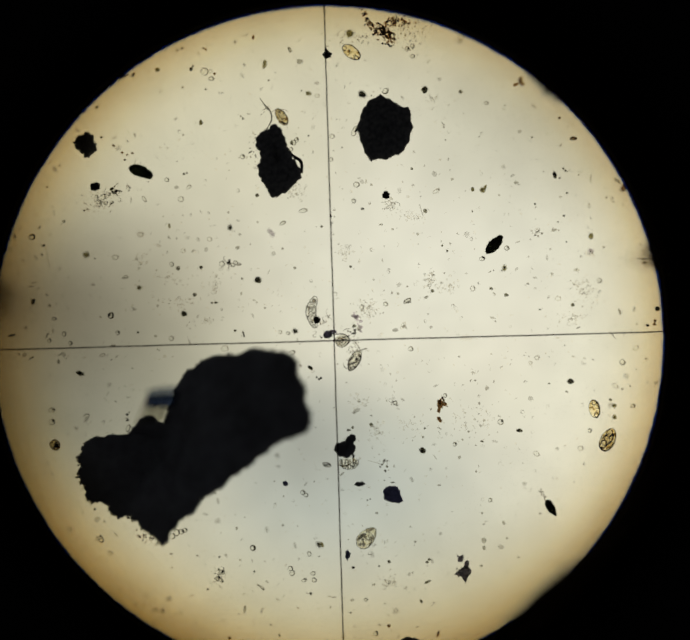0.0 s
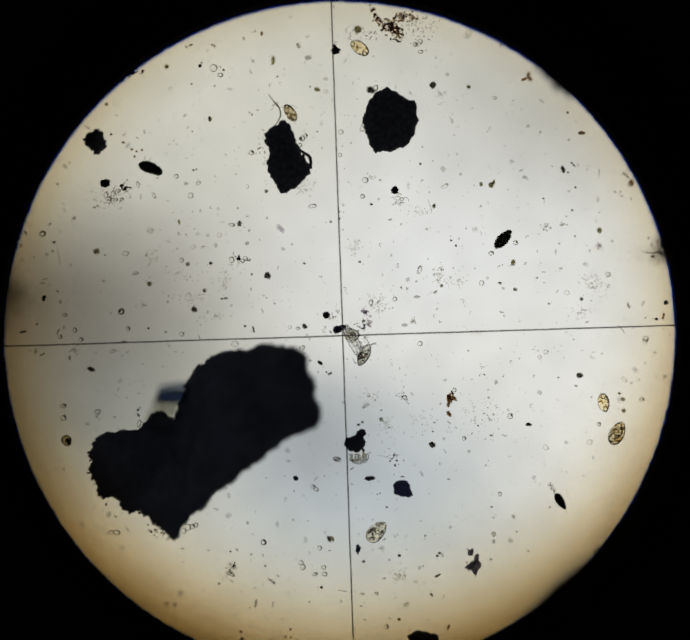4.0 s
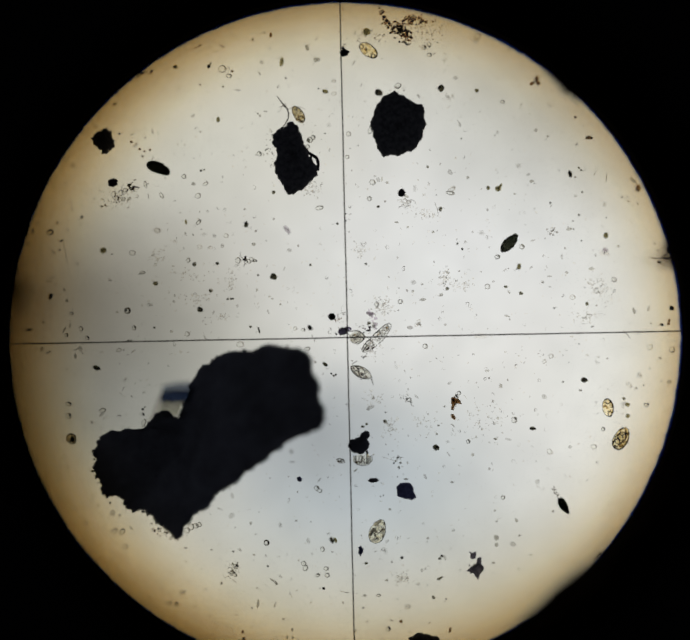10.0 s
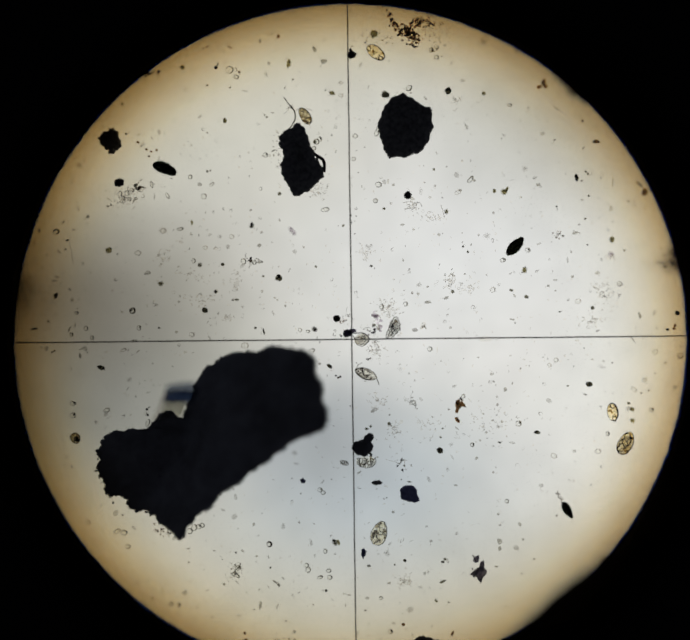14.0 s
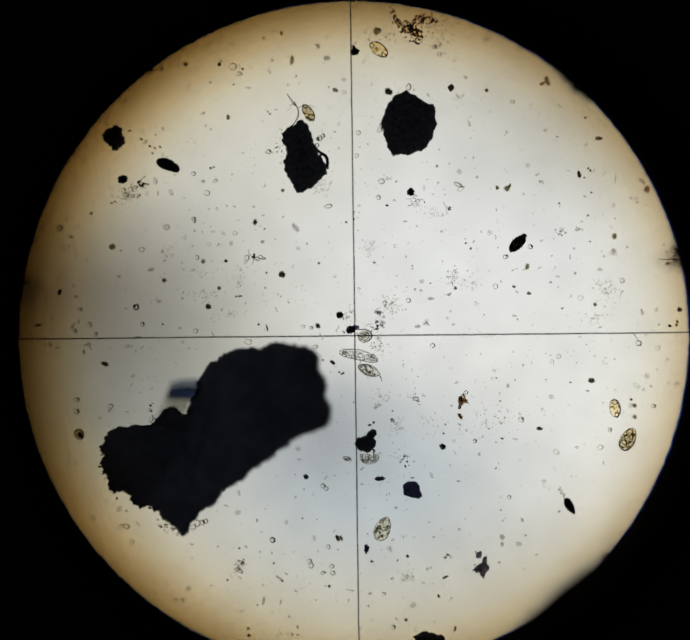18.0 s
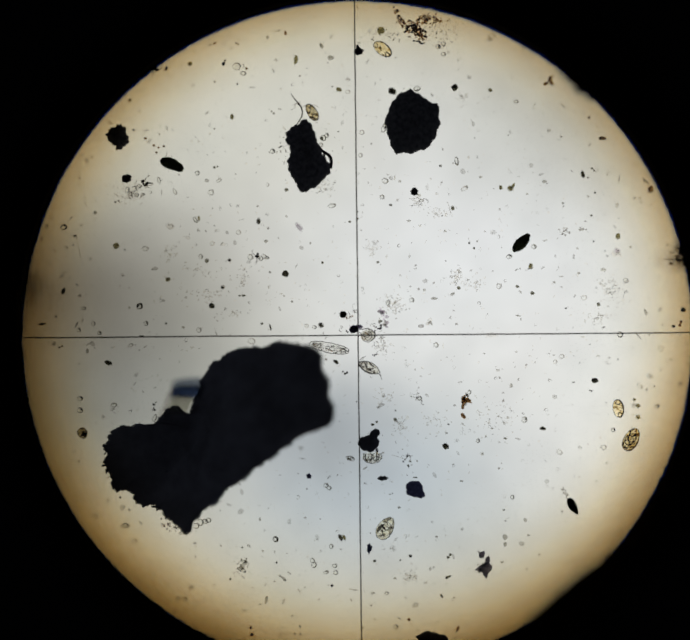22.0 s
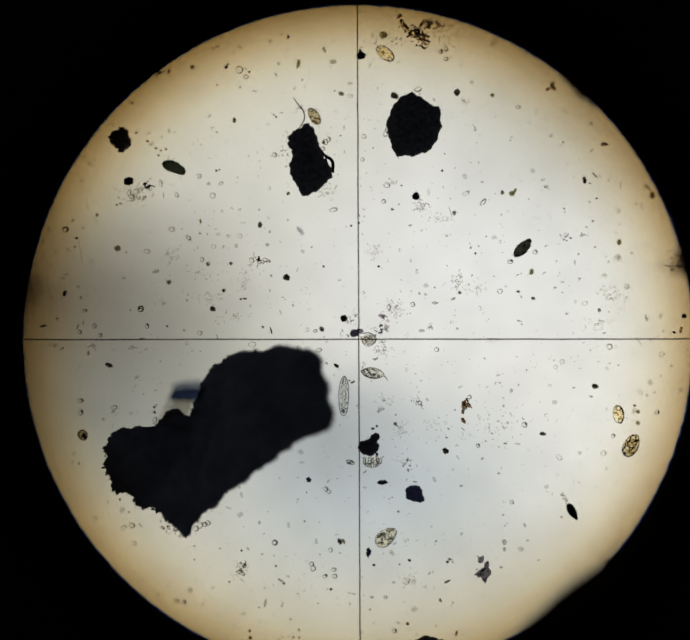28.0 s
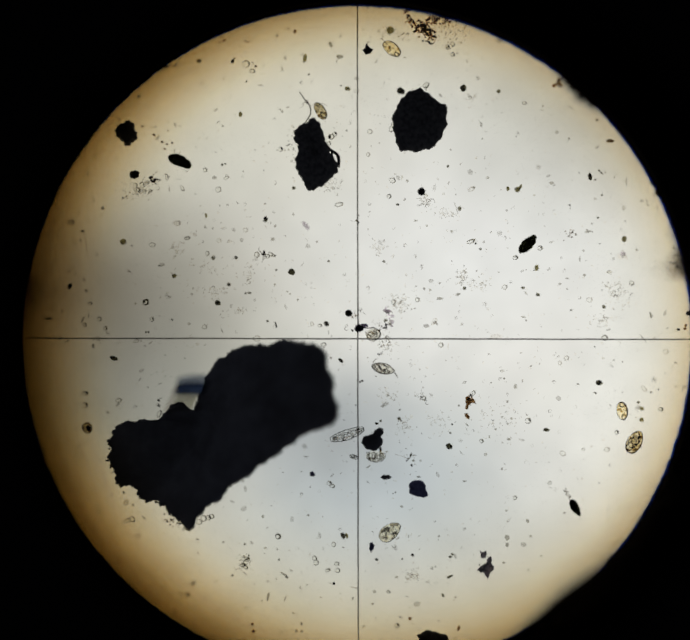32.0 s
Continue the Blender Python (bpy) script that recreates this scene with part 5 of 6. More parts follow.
def ringlets(label, material, n, seed, size, thick, places=None):
    """Tiny clear cells of which only the wall shows."""
    rng = np.random.default_rng(seed)
    verts, faces = [], []
    for i in range(n):
        if places is None:
            r, w = 745 * math.sqrt(rng.uniform()), rng.uniform(0, 2 * math.pi)
            u, v = 808.9 + r * math.cos(w), 765 + r * math.sin(w)
        else:
            cu, cv, su, sv = places[int(rng.integers(len(places)))]
            u, v = rng.normal(cu, su), rng.normal(cv, sv)
        a, turn, c, base = rng.uniform(*size), rng.uniform(0, math.pi), at(u, v, 0.002 + 0.02 * rng.uniform()), len(verts)
        b, gap = a * rng.uniform(0.45, 1.0), rng.uniform(0, 6.28)
        for j in range(12):
            w = 2 * math.pi * j / 12
            t = thick * (0.6 + 0.5 * math.sin(w + gap))
            for k, dz in ((t, 0), (-t, 0), (0, t)):
                x, y = (a + k) * math.cos(w), (b + k) * math.sin(w)
                verts.append((c.x + (x * math.cos(turn) - y * math.sin(turn)) * U, c.y + (x * math.sin(turn) + y * math.cos(turn)) * U, c.z + dz * U))
        for j in range(12):
            p, q = base + 3 * j, base + 3 * ((j + 1) % 12)
            faces += [(p, q, q + 2, p + 2), (p + 2, q + 2, q + 1, p + 1), (p + 1, q + 1, q, p)]
    return thing("bacteria", (0, 0, 0), label, "bacteria", kind="stuff", me=mesh("ringlets", verts, faces), material=material)


scatter("bacteria", "countless faint grey bacteria in the water", PALE, 1200, 201, (1.2, 4.0), None, 0.10)
ringlets("faint ring-shaped cells throughout the water", VEIL, 420, 211, (1.4, 4.0), 0.7)
scatter("bacteria", "soft pale flocs hanging in the water", VEIL, 160, 212, (3.0, 8.0), None, 0.16)
scatter("bacteria", "sparse rod-like grey bacteria in the water", FAINT, 260, 205, (1.2, 3.6), None, 0.06)
scatter("bacteria", "sparse darker grey bacteria in the water", GREY, 90, 202, (1.2, 3.2), None, 0.06)
scatter("bacteria", "beds of fine grey bacterial dots", WISP, 260, 203, (0.8, 2.2), BEDS)
scatter("bacteria", "beds of small darker bacterial dots", GREY, 60, 206, (0.8, 1.7), BEDS)
scatter("bacteria", "sparse dark pin-point specks in the water", PELLICLE, 50, 204, (0.8, 2.0))
scatter("bacteria", "dense patches of dark bacterial dots", FAINT, 110, 209, (1.0, 2.4), ((1118, 950, 26, 24), (1380, 662, 15, 14), (1030, 630, 6, 12), (890, 693, 13, 9)))
ringlets("patches of ring-shaped cells", PELLICLE, 26, 210, (1.2, 2.8), 0.45, ((1118, 955, 28, 22), (1385, 660, 16, 14), (1031, 634, 7, 12), (890, 697, 14, 10)))
ringlets("tiny clear ring-shaped cells in the water", GREY, 90, 207, (2.0, 4.2), 0.7)
ringlets("beds of faint ring-shaped cells", WISP, 420, 208, (1.4, 3.4), 0.75, BEDS)


# ---- what moves ----
def motions():
    def beside(du, dv, turn=0, dz=0.0):
        return pose(RING[0] + du * U, RING[1] + dv * U, RING[2] + dz, 0, 0, turn)

    walk(reticle, [(0, beside(4.2, -0.5)), (2, beside(4.2, -0.5)), (3, beside(2.5, -0.3)), (6, beside(1.6, -0.8)), (14, beside(0, 0)), (31.9, beside(0, 0)), (32, beside(-12.2, -10.6, 0.24))])
    walk(eyepiece, [(0, beside(-4, 0.5, 0, -0.03)), (0.8, beside(-6, -2, 0, -0.012)), (2, beside(-4.5, -1.5, 0, -0.015)), (3, beside(-2.5, -0.5, 0, -0.026)), (3.5, beside(-1, -1, 0, -0.01)), (6, beside(-1.0, -0.5, 0, -0.01)), (12, beside(-1.2, -0.6)), (17, beside(0, 0)), (31.9, beside(0, 0)), (32, beside(-12.0, -12.5, 0.24))])
    walk(eyecup, [
        (0, pose(0.0116, -0.0127, 1.750)), (0.5, pose(0.0276, 0.0260, 1.730)), (1, pose(0.1478, -0.0543, 1.710)), (1.5, pose(0.0185, -0.0005, 1.715)),
        (2, pose(0.0737, -0.0656, 1.720)), (2.5, pose(0.0189, -0.0144, 1.785)), (3, pose(0.0121, -0.0201, 1.850)), (3.5, pose(0.0118, 0.0266, 1.842)),
        (5.5, pose(0.0165, -0.0109, 1.810)), (6, pose(0.0187, -0.0364, 1.795)), (6.5, pose(0.0212, -0.0322, 1.780)), (7, pose(0.0179, -0.0313, 1.765)),
        (7.5, pose(0.0245, -0.0311, 1.756)), (8, pose(0.0412, -0.0409, 1.747)), (8.5, pose(0.0325, -0.0141, 1.737)), (9, pose(0.0284, -0.0297, 1.728)),
        (9.5, pose(0.0269, -0.0213, 1.719)), (10, pose(0.0345, -0.0205, 1.710)), (10.5, pose(0.0292, -0.0304, 1.709)), (11, pose(0.0297, -0.0502, 1.708)),
        (11.5, pose(0.0597, -0.0304, 1.706)), (12, pose(0.0029, -0.0309, 1.705)), (12.5, pose(0.0222, -0.0788, 1.704)), (13, pose(0.0085, -0.0612, 1.702)),
        (13.5, pose(0.0225, -0.0417, 1.701)), (14, pose(0.0270, -0.0381, 1.700)), (14.5, pose(0.0225, -0.0388, 1.699)), (16.5, pose(-0.0599, -0.0303, 1.695)),
        (17, pose(0.0337, -0.1174, 1.694)), (17.5, pose(0.0357, -0.0568, 1.693)), (18, pose(0.0495, -0.0395, 1.692)), (18.5, pose(0.0316, -0.0378, 1.691)),
        (19, pose(0.0358, -0.0413, 1.690)), (19.5, pose(0.0364, -0.0176, 1.690)), (20, pose(0.0326, -0.0256, 1.690)), (20.5, pose(-0.0083, -0.0191, 1.690)),
        (21, pose(0.0233, -0.0138, 1.690)), (21.5, pose(0.0218, -0.0158, 1.694)), (22, pose(0.0281, -0.0070, 1.698)), (22.5, pose(0.0360, -0.0213, 1.701)),
        (23, pose(0.0382, -0.0080, 1.705)), (23.5, pose(0.0254, -0.0454, 1.709)), (24, pose(0.0336, -0.0327, 1.712)), (24.5, pose(0.0321, -0.0205, 1.716)),
        (25, pose(0.0273, -0.0354, 1.720)), (25.5, pose(0.0274, -0.0379, 1.719)), (27.5, pose(0.0313, -0.0391, 1.713)), (28, pose(0.0308, -0.0425, 1.711)),
        (28.5, pose(0.0430, -0.0451, 1.710)), (29, pose(0.0451, -0.0557, 1.709)), (29.5, pose(0.0491, -0.0594, 1.707)), (30, pose(0.0085, -0.0592, 1.706)),
        (30.5, pose(0.0276, -0.0449, 1.704)), (31, pose(0.0729, -0.0054, 1.703)), (31.5, pose(0.0684, -0.0095, 1.701)), (31.9, pose(0.0656, -0.0153, 1.700)),
        (32, pose(0.0591, -0.0197, 1.700))])
    walk(worm, [
        (0, pose(*at(761, 700, 0.016), 0, 0, 89)), (0.5, pose(*at(747, 709, 0.016), 0, 0, 92)), (1, pose(*at(776, 701, 0.028), 0, 35, 51)), (1.5, pose(*at(787, 691, 0.016), 0, 0, 8)),
        (2, pose(*at(819, 713, 0.016), 0, 15, -74)), (2.5, pose(*at(829, 744, 0.016), 0, 0, -75)), (3, pose(*at(836, 749, 0.016), 0, 0, -73)), (3.5, pose(*at(835, 773, 0.016), 0, 0, -63)),
        (5.5, pose(*at(840, 791, 0.016), 0, 0, -63)), (6, pose(*at(848, 792, 0.016), 0, 0, -39)), (6.5, pose(*at(861, 792, 0.016), 0, 0, -37)), (7, pose(*at(865, 791, 0.016), 0, 0, -43)),
        (7.5, pose(*at(870, 771, 0.016), 0, 0, 12)), (8, pose(*at(882, 769, 0.016), 0, 0, 0)), (8.5, pose(*at(866, 776, 0.016), 0, 0, 25)), (9, pose(*at(862, 772, 0.016), 0, 0, 35)),
        (9.5, pose(*at(857, 769, 0.016), 0, 0, 48)), (10, pose(*at(880, 765, 0.016), 0, 0, 44)), (10.5, pose(*at(889, 740, 0.016), 0, 0, 74)), (11, pose(*at(895, 711, 0.016), 0, 0, 84)),
        (11.5, pose(*at(900, 699, 0.016), 0, 0, 88)), (12, pose(*at(906, 698, 0.016), 0, 0, 84)), (12.5, pose(*at(902, 726, 0.016), 0, 0, 81)), (13, pose(*at(922, 732, 0.016), 0, 0, 40)),
        (13.5, pose(*at(929, 718, 0.016), 0, 0, 53)), (14, pose(*at(904, 738, 0.016), 0, 15, 68)), (14.5, pose(*at(897, 736, 0.028), 0, 52, 32)), (15.2, pose(*at(878, 762, 0.02), 0, 10, 86)),
        (15.9, pose(*at(860, 788, 0.02), 0, 10, 140)), (16.5, pose(*at(841, 814, 0.016), 0, 0, 194)), (17, pose(*at(834, 813, 0.016), 0, 0, 185)), (17.5, pose(*at(824, 814, 0.016), 0, 0, 172)),
        (18, pose(*at(815, 809, 0.016), 0, 0, 168)), (18.5, pose(*at(797, 808, 0.016), 0, 0, 168)), (19, pose(*at(773, 796, 0.016), 0, 0, 170)), (20, pose(*at(764, 790, 0.016), 0, 0, 175)),
        (21, pose(*at(750, 793, 0.016), 0, 0, 173)), (22, pose(*at(744, 795, 0.016), 0, 0, 169)), (23, pose(*at(729, 797, 0.016), 0, 0, 157)), (24, pose(*at(725, 795, 0.016), 0, 0, 147)),
        (25.4, pose(*at(727, 794, 0.016), 0, 0, 146)), (26.1, pose(*at(747, 823, 0.02), 0, 10, 201)), (26.8, pose(*at(768, 852, 0.02), 0, 10, 256)), (27.5, pose(*at(788, 881, 0.016), 0, 0, 312)),
        (28.2, pose(*at(771, 902, 0.016), 0, 0, 259)), (29, pose(*at(799, 962, 0.016), 0, 0, 286)), (29.5, pose(*at(796, 1000, 0.016), 0, 0, 281)), (30, pose(*at(793, 995, 0.028), 0, 35, 280)),
        (30.4, pose(*at(793, 979, 0.016), 0, 15, 312)), (30.8, pose(*at(796, 978, 0.016), 0, 0, 292)), (31.2, pose(*at(798, 972, 0.016), 0, 0, 257)), (31.6, pose(*at(792, 989, 0.016), 0, 0, 208)),
        (32, pose(*at(774, 995, 0.016), 0, 0, 199))])
    creep = [
        (0, 8.4, -0.5, -21, -10.7, -1.3, 19, 0), (0.5, 8.2, -0.5, -22, -11.5, -1.6, 19, 0), (1, -0.2, 4.6, -33, -5.6, 0.5, 22, 0), (1.5, 7.6, -0.9, -58, -13.6, -5.7, 41, 0), (2, -0.6, 2.7, -19, 0, 2.4, 19, 0),
        (2.5, 12.2, 0, 1, -18.7, 0.1, 0, 0), (3, 5.6, 0, -1, -8.4, 0, 0, 0), (3.5, 19.9, 0, 0, -19.9, 0, 0, 3), (5.5, 4.8, 0.1, -1, -8.3, 0, 1, 0), (6, 7.8, 0.2, 15, -16.1, 1.8, -11, 0),
        (6.5, 10.9, -0.2, -3, -16.8, -0.4, 2, 0), (7, 3.4, -0.1, 1, -6.1, 0, -1, 0), (7.5, 0.6, -1, 9, -2.1, -0.7, -8, 0), (8, 5.8, 0.1, -6, -5.8, 0.1, 7, 3), (8.5, 4.6, -1.4, 31, -3.4, -2.4, -34, 0),
        (9, 1.6, -2.2, 22, -2.8, -1.6, -21, 0), (9.5, 8, -0.1, -6, -11.9, -0.5, 5, 0), (10, 10.8, 0.3, 5, -22.7, 0.9, -3, 0), (10.5, 11.5, 0.5, 6, -14.5, 0.7, -5, 0), (11, 14.8, 1.2, 9, -18.3, 1.6, -8, 0),
        (11.5, 12.4, 0.9, 10, -17.8, 1.6, -8, 0), (12, 8.4, 0, 1, -12.4, 0.1, -1, 0), (12.5, 3.3, -0.3, 5, -7.7, 0, -4, 0), (13, 9.9, 0, 1, -12.7, 0.1, -1, 4), (13.5, 13.7, -0.2, -2, -14, -0.2, 2, 3),
        (14, -2.8, -3.7, 20, -4.4, -0.6, -13, 0), (14.5, -5.3, 1.2, -5, 3.1, 0.8, 5, 0), (15.2, 4, 0, 0, -4, 0, 0, 0), (15.9, 4, 0, 0, -4, 0, 0, 0), (16.5, 3.8, 0, 0, -9.1, 0, 0, 2),
        (17, 12.2, -0.1, -1, -14.9, -0.1, 1, 2), (17.5, 14.1, -0.3, -3, -16.3, -0.4, 3, 2), (18, 15.1, 0.8, 5, -17.7, 0.9, -5, 4), (18.5, 12.8, 0.2, 2, -15.8, 0.3, -2, 8), (19, 9.1, 0.2, 4, -16.8, 0.5, -3, 14),
        (20, 12.3, 1.1, 11, -13.3, 1.2, -11, 2), (21, 15, 0.3, 2, -17.9, 0.3, -2, 0), (22, 19.8, -0.2, -1, -15.5, -0.2, 1, 0), (23, 18.3, -0.2, -1, -20.7, -0.2, 1, 2), (24, 19.1, 0.2, 1, -19.8, 0.2, -1, 6),
        (25.4, 19.1, 0.5, 2, -19.5, 0.5, -2, 5), (26.1, 4, 0, 0, -4, 0, 0, 0), (26.8, 4, 0, 0, -4, 0, 0, 0), (27.5, 9.2, -0.1, -3, -13.5, -0.3, 3, 2), (28.2, 18.2, 0.3, 1, -15.9, 0.2, -2, 4),
        (29, 9.3, -0.1, -3, -4.7, 0.1, 4, 6), (29.5, 12.1, 0.5, 5, -12.5, 0.5, -5, 6), (30, 6.3, -0.4, 28, -3.4, -2.4, -33, 0), (30.4, -1.2, -0.7, 5, 0.1, -0.6, -5, 0), (30.8, 3.3, -0.3, 5, -1.9, -0.5, -6, 0),
        (31.2, 3.6, -0.4, 7, -4.7, -0.3, -7, 0), (31.6, 4.4, 0.9, -18, -12, -1.2, 13, 2), (32, 12.5, -0.2, -2, -13.4, -0.3, 2, 0)]
    walk(worm_parts[1], [(t, pose(x * U, y * U, 0, 0, 0, a)) for t, x, y, a, _, _, _, _ in creep])
    walk(worm_parts[2], [(t, pose(x * U, y * U, 0, 0, 0, b)) for t, _, _, _, x, y, b, _ in creep])
    walk(worm_parts[3], [(t, pose((x - (8 + out) * math.cos(radians(b))) * U, (y - (8 + out) * math.sin(radians(b))) * U, 0, 0, 0, b)) for t, _, _, _, x, y, b, out in creep])
    walk(tailed, [
    (0, pose(*at(857, 811, 0.013), 0, 0, 61)), (1, pose(*at(860, 811, 0.013), 0, 0, 65)), (2, pose(*at(860, 810, 0.013), 0, 0, 65)), (3, pose(*at(858, 805, 0.013), 0, 0, 69)),
    (6, pose(*at(853, 838, 0.013), 0, 0, 7)), (7, pose(*at(834, 847, 0.013), 0, 0, -25)), (8, pose(*at(836, 845, 0.013), 0, 0, -27)), (9, pose(*at(839, 845, 0.013), 0, 0, -27)),
    (10, pose(*at(839, 845, 0.013), 0, 0, -28)), (11, pose(*at(841, 845, 0.013), 0, 0, -24)), (12, pose(*at(840, 843, 0.013), 0, 0, -24)), (13, pose(*at(840, 843, 0.013), 0, 0, -27)),
    (14, pose(*at(840, 844, 0.013), 0, 0, -22)), (17, pose(*at(842, 843, 0.013), 0, 0, -22)), (18, pose(*at(840, 844, 0.013), 0, 0, -22)), (19, pose(*at(842, 843, 0.013), 0, 0, -22)),
    (20, pose(*at(842, 843, 0.013), 0, 0, -18)), (21, pose(*at(837, 837, 0.013), 0, 0, -14)), (22, pose(*at(833, 839, 0.013), 0, 0, -25)), (23, pose(*at(839, 840, 0.013), 0, 0, -22)),
    (24, pose(*at(838, 842, 0.013), 0, 0, -18)), (25, pose(*at(839, 842, 0.013), 0, 0, -14)), (25.5, pose(*at(840, 843, 0.013), 0, 0, -14)), (27.5, pose(*at(842, 839, 0.013), 0, 0, -10)),
    (28, pose(*at(840, 842, 0.013), 0, 0, -8)), (29, pose(*at(841, 840, 0.013), 0, 0, -12)), (30, pose(*at(841, 840, 0.013), 0, 0, -11)), (31, pose(*at(858, 844, 0.013), 0, 0, -59)),
    (31.5, pose(*at(855, 844, 0.013), 0, 0, -61)), (31.7, pose(*at(857, 847, 0.013), 0, 0, -37)), (31.9, pose(*at(854, 845, 0.013), 0, 0, -21)), (32, pose(*at(854, 843, 0.013), 0, 0, -13))])
    walk(turning, [
    (0, pose(*at(877, 1210, 0.014), 0, 0, 47)), (3, pose(*at(876, 1210, 0.014), 0, 0, 44)), (6, pose(*at(876, 1209, 0.014), 0, 0, 49)), (9, pose(*at(875, 1205, 0.014), 0, 0, 62)),
    (11, pose(*at(870, 1204, 0.014), 0, 0, 72)), (13, pose(*at(870, 1203, 0.014), 0, 0, 76)), (14, pose(*at(869, 1203, 0.014), 0, 0, 72)), (17, pose(*at(870, 1201, 0.014), 0, 0, 68)),
    (19, pose(*at(870, 1204, 0.014), 0, 0, 65)), (22, pose(*at(870, 1202, 0.014), 0, 0, 58)), (24, pose(*at(870, 1207, 0.014), 0, 0, 50)), (28, pose(*at(873, 1213, 0.014), 0, 0, 38)),
    (30, pose(*at(872, 1212, 0.014), 0, 0, 37)), (32, pose(*at(875, 1213, 0.014), 0, 0, 39))])
    place = hexagon.location.copy()

    def rock(dx, dy, turn):
        return pose(place.x + (dx - 1.5) * U, place.y - dy * U, place.z, 0, 0, turn)

    walk(hexagon, [
        (0, rock(6.0, 8.0, 2.6)), (0.5, rock(4.3, 4.0, 3.4)), (1, rock(2.4, 6.0, 4.2)), (1.5, rock(2.2, 5.0, 2.4)), (2, rock(2.3, 7.3, 3.2)), (2.5, rock(-0.7, 7.6, 3.4)),
        (3, rock(-1.2, 3.3, 2.2)), (3.5, rock(-1.0, 1.0, 0.5)), (5.5, rock(-0.8, 1.8, 1.1)), (6, rock(0.5, 3.5, -0.2)), (6.5, rock(-1.5, 4.7, 0.2)), (7, rock(-2.5, 4.8, 0.8)),
        (7.5, rock(0.7, 1.5, 0.6)), (8, rock(-1.1, 3.4, 0.5)), (8.5, rock(-2.3, 1.7, 1.0)), (9, rock(0.0, -0.0, 0.0)), (9.5, rock(-2.7, 2.2, 2.4)), (10, rock(-0.9, 3.9, 1.6)),
        (10.5, rock(4.0, 7.8, 2.1)), (11, rock(2.5, 5.3, 2.4)), (11.5, rock(-0.9, 6.3, 3.5)), (12, rock(-1.4, 6.0, 3.4)), (12.5, rock(-0.6, 6.0, 1.9)), (13, rock(-2.7, 0.3, 1.0)),
        (13.5, rock(-0.1, 1.6, -2.9)), (14, rock(0.3, 2.9, 0.1)), (14.5, rock(-1.5, 4.0, 1.3)), (16.5, rock(0.2, 1.2, 1.5)), (17, rock(-0.3, 1.4, 1.2)), (17.5, rock(0.2, 4.6, 2.0)),
        (18, rock(1.5, 4.4, 0.7)), (18.5, rock(5.2, 1.3, 2.1)), (19, rock(1.4, 0.3, 2.0)), (19.5, rock(2.3, 4.3, 1.7)), (20, rock(5.2, 4.7, 0.3)), (20.5, rock(6.3, 4.8, 0.3)),
        (21, rock(4.1, 2.6, 0.6)), (21.5, rock(1.7, 2.6, -0.8)), (22, rock(1.1, 2.0, -0.5)), (22.5, rock(3.9, 2.2, -1.1)), (23, rock(0.7, 1.4, -0.8)), (23.5, rock(1.4, 0.1, -0.7)),
        (24, rock(2.1, 0.1, -2.1)), (24.5, rock(0.7, 0.7, -1.2)), (25, rock(1.7, 1.1, -2.8)), (25.5, rock(1.9, 2.3, 2.1)), (27.5, rock(1.1, 0.4, -1.8)), (28, rock(-0.3, -1.7, -0.3)),
        (28.5, rock(1.1, -2.3, -1.9)), (29, rock(-2.8, -1.5, -1.8)), (29.5, rock(-1.5, -0.2, -2.1)), (30, rock(-1.4, -1.7, -3.5)), (30.5, rock(-0.4, 0.5, -2.7)), (31, rock(-0.4, -0.1, -3.6)),
        (31.5, rock(0.2, 0.0, -1.8)), (32, rock(-1.6, -0.8, -4.3))])
    walk(drifting, [(0, pose(*at(780, 852))), (24, pose(*at(782, 853))), (28, pose(*at(796, 864))), (30, pose(*at(802, 869))), (32, pose(*at(806, 874)))])
    walk(swimmers[0], [
    (0, pose(*at(978, 680, 0.006), 0, 0, 29)), (1, pose(*at(981, 682, 0.006), 0, 0, 29)), (2, pose(*at(988, 678, 0.006), 0, 0, 34)), (3, pose(*at(986, 651, 0.006), 0, 0, 84)),
    (6, pose(*at(1009, 566, 0.006), 0, 0, 39)), (7, pose(*at(1039, 534, 0.006), 0, 0, 50)), (8, pose(*at(1059, 506, 0.006), 0, 0, 60)), (9, pose(*at(1064, 466, 0.006), 0, 0, 85)),
    (10, pose(*at(1044, 441, 0.006), 0, 0, -11)), (12, pose(*at(1057, 455, 0.006), 0, 0, -10)), (14, pose(*at(1076, 405, 0.006), 0, 0, 50)), (17, pose(*at(1012, 399, 0.006), 0, 0, 80)),
    (18, pose(*at(1041, 423, 0.006), 0, 0, -25)), (19, pose(*at(1045, 430, 0.006), 0, 0, 30)), (20, pose(*at(1037, 396, 0.006), 0, 0, -35)), (21, pose(*at(1017, 354, 0.006), 0, 0, -70)),
    (22, pose(*at(1030, 370, 0.006), 0, 0, -80)), (24, pose(*at(1085, 415, 0.006), 0, 0, -5)), (25, pose(*at(1054, 437, 0.006), 0, 0, 20)), (28, pose(*at(1087, 453, 0.006), 0, 0, 50)),
    (29, pose(*at(1080, 476, 0.006), 0, 0, 70)), (31, pose(*at(1096, 500, 0.006), 0, 0, 41)), (32, pose(*at(1048, 552, 0.006), 0, 0, 21))])
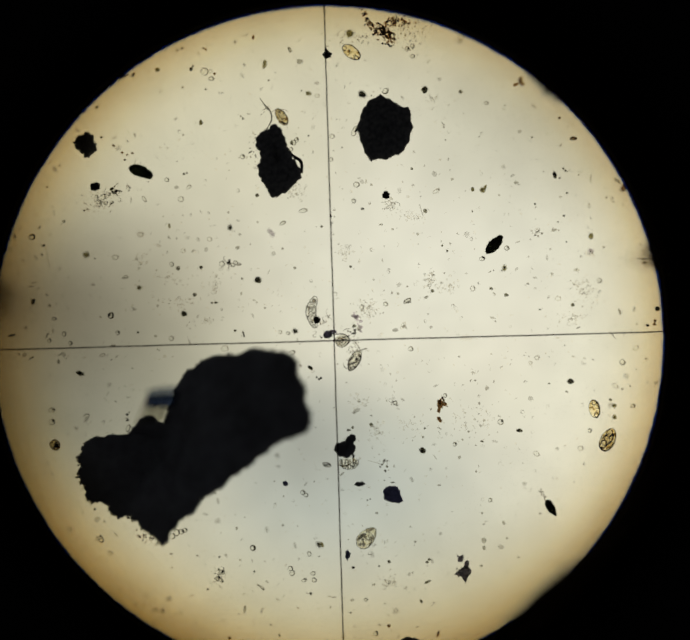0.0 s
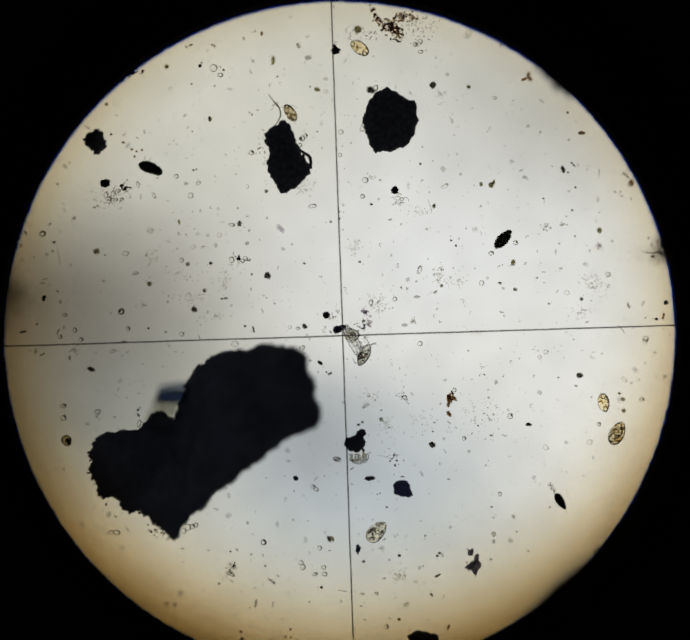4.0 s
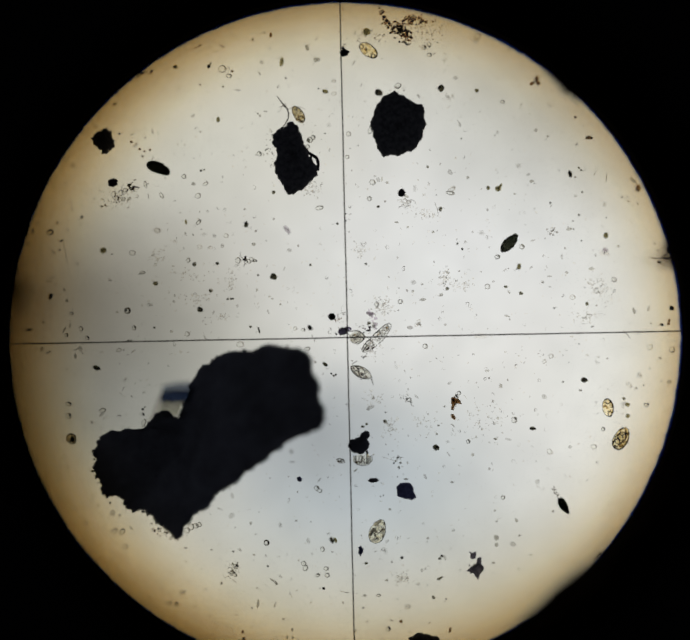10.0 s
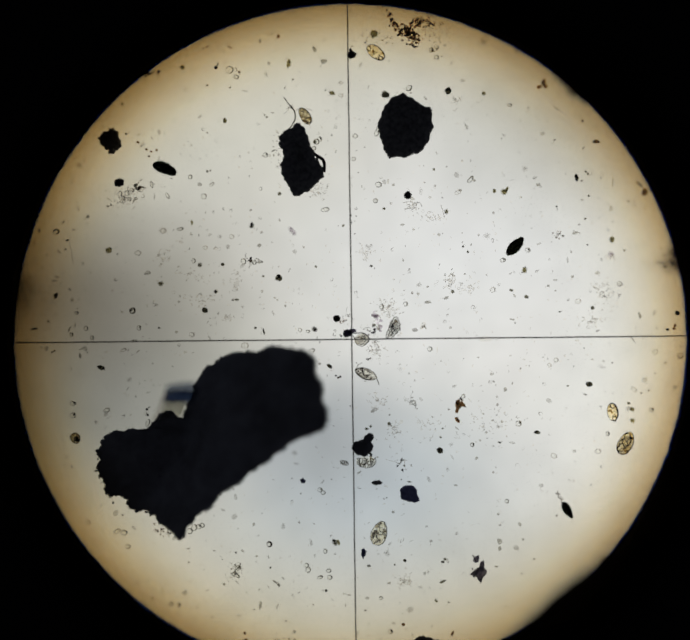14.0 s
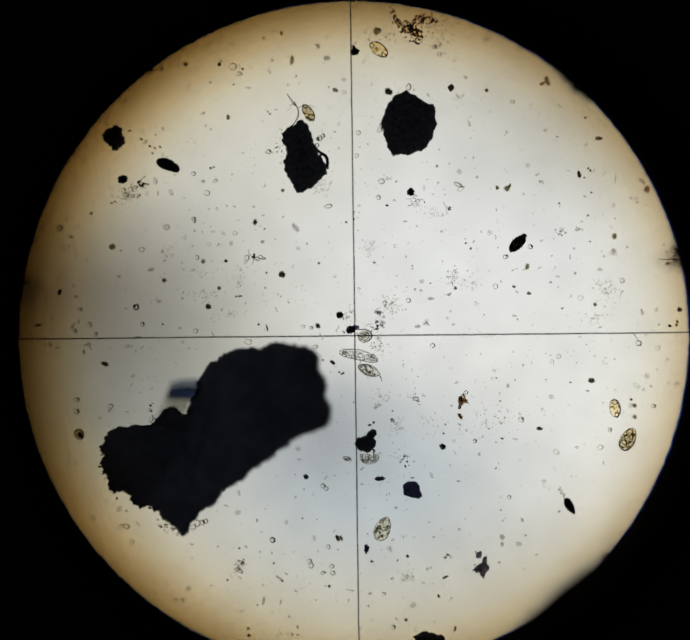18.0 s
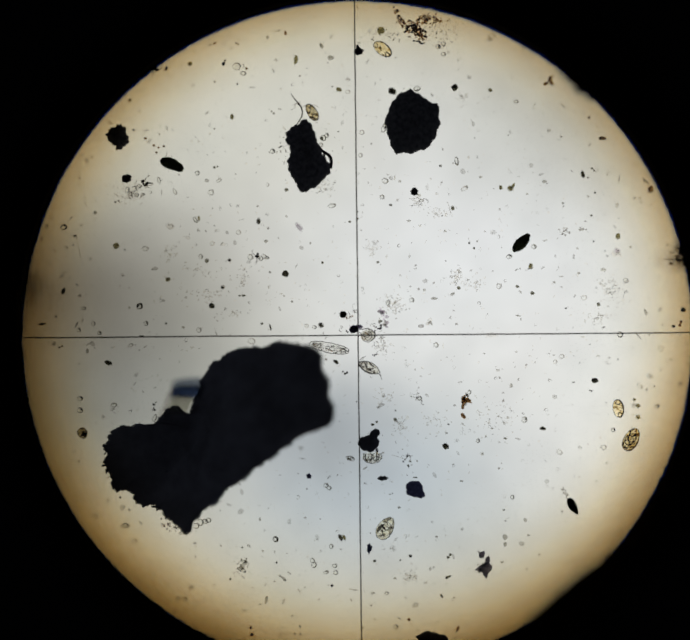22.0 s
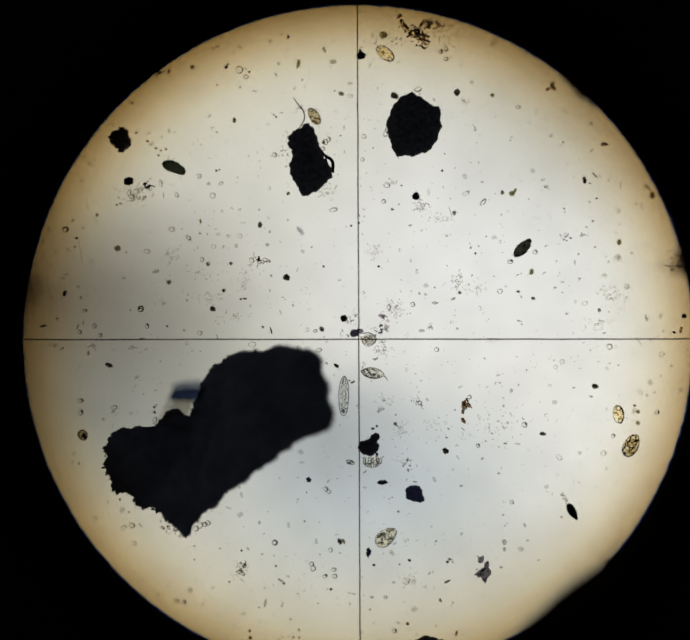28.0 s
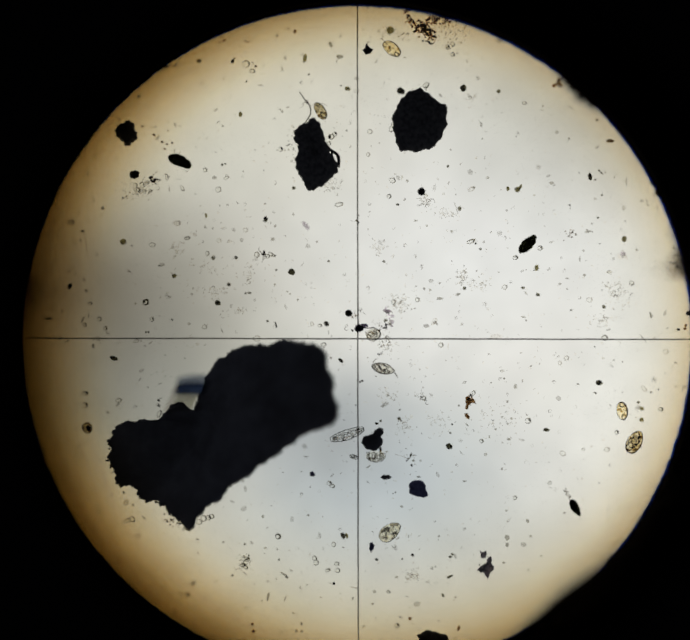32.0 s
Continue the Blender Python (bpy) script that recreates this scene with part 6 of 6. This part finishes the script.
    walk(swimmers[1], [
    (0, pose(*at(700, 500, 0.006), 0, 0, 29)), (1, pose(*at(659, 489, 0.006), 0, 0, -1)), (2, pose(*at(649, 486, 0.006), 0, 0, -11)), (3, pose(*at(602, 500, 0.006), 0, 0, -11)),
    (6, pose(*at(534, 515, 0.006), 0, 0, 19)), (9, pose(*at(493, 501, 0.006), 0, 0, 50)), (14, pose(*at(419, 516, 0.006), 0, 0, 10)), (19, pose(*at(445, 501, 0.006), 0, 0, -70)),
    (25, pose(*at(425, 517, 0.006), 0, 0, -40)), (28, pose(*at(418, 538, 0.006), 0, 0, -40)), (32, pose(*at(403, 554, 0.006), 0, 0, 11))])
    walk(swimmers[2], [
    (0, pose(*at(1463, 826, 0.006), 0, 0, -61)), (1, pose(*at(1475, 816, 0.006), 0, 0, -51)), (2, pose(*at(1480, 809, 0.006), 0, 0, -21)), (3, pose(*at(1486, 800, 0.006), 0, 0, -61)),
    (6, pose(*at(1520, 773, 0.006), 0, 0, -1)), (7, pose(*at(1528, 789, 0.006), 0, 0, -40)), (9, pose(*at(1540, 800, 0.006), 0, 0, -80)), (14, pose(*at(1551, 803, 0.006), 0, 0, -80)),
    (18, pose(*at(1451, 783, 0.006), 0, 0, -30)), (19, pose(*at(1451, 785, 0.006), 0, 0, -20)), (20, pose(*at(1432, 779, 0.006), 0, 0, 0)), (22, pose(*at(1401, 763, 0.006), 0, 0, -40)),
    (24, pose(*at(1371, 735, 0.006), 0, 0, -20)), (25, pose(*at(1372, 731, 0.006), 0, 0, -40)), (28, pose(*at(1376, 778, 0.006), 0, 0, 0)), (30, pose(*at(1366, 746, 0.006), 0, 0, -39)),
    (31, pose(*at(1350, 777, 0.006), 0, 0, -69)), (32, pose(*at(1355, 766, 0.006), 0, 0, 21))])
    walk(swimmers[3], [
    (0, pose(*at(281, 1203, 0.006), 0, 0, -61)), (2, pose(*at(289, 1197, 0.006), 0, 0, -11)), (3, pose(*at(291, 1199, 0.006), 0, 0, -11)), (6, pose(*at(288, 1199, 0.006), 0, 0, 9)),
    (9, pose(*at(298, 1211, 0.006), 0, 0, -30)), (10, pose(*at(295, 1201, 0.006), 0, 0, 49)), (11, pose(*at(295, 1200, 0.006), 0, 0, -0)), (12, pose(*at(290, 1203, 0.006), 0, 0, 40)),
    (14, pose(*at(292, 1203, 0.006), 0, 0, -0)), (17, pose(*at(281, 1202, 0.006), 0, 0, -50)), (18, pose(*at(289, 1198, 0.006), 0, 0, -20)), (19, pose(*at(291, 1196, 0.006), 0, 0, 20)),
    (20, pose(*at(289, 1195, 0.006), 0, 0, 0)), (22, pose(*at(281, 1199, 0.006), 0, 0, -10)), (25, pose(*at(282, 1196, 0.006), 0, 0, 30)), (28, pose(*at(295, 1193, 0.006), 0, 0, -20)),
    (32, pose(*at(288, 1196, 0.006), 0, 0, -49))])
    walk(swimmers[4], [
    (0, pose(*at(937, 205, 0.006), 0, 0, -61)), (1, pose(*at(930, 208, 0.006), 0, 0, -61)), (3, pose(*at(880, 207, 0.006), 0, 0, -21)), (6, pose(*at(938, 211, 0.006), 0, 0, -86)),
    (7, pose(*at(930, 203, 0.006), 0, 0, -20)), (8, pose(*at(934, 208, 0.006), 0, 0, -60)), (9, pose(*at(938, 197, 0.006), 0, 0, -20)), (10, pose(*at(928, 197, 0.006), 0, 0, -71)),
    (12, pose(*at(924, 201, 0.006), 0, 0, -10)), (14, pose(*at(937, 197, 0.006), 0, 0, -50)), (17, pose(*at(928, 205, 0.006), 0, 0, -10)), (19, pose(*at(933, 199, 0.006), 0, 0, -10)),
    (20, pose(*at(936, 200, 0.006), 0, 0, -60)), (22, pose(*at(940, 206, 0.006), 0, 0, -85)), (25, pose(*at(943, 206, 0.006), 0, 0, -80)), (28, pose(*at(937, 197, 0.006), 0, 0, -85)),
    (29, pose(*at(936, 200, 0.006), 0, 0, -70)), (30, pose(*at(939, 200, 0.006), 0, 0, -79)), (31, pose(*at(939, 202, 0.006), 0, 0, -69)), (32, pose(*at(941, 198, 0.006), 0, 0, -59))])


motions()
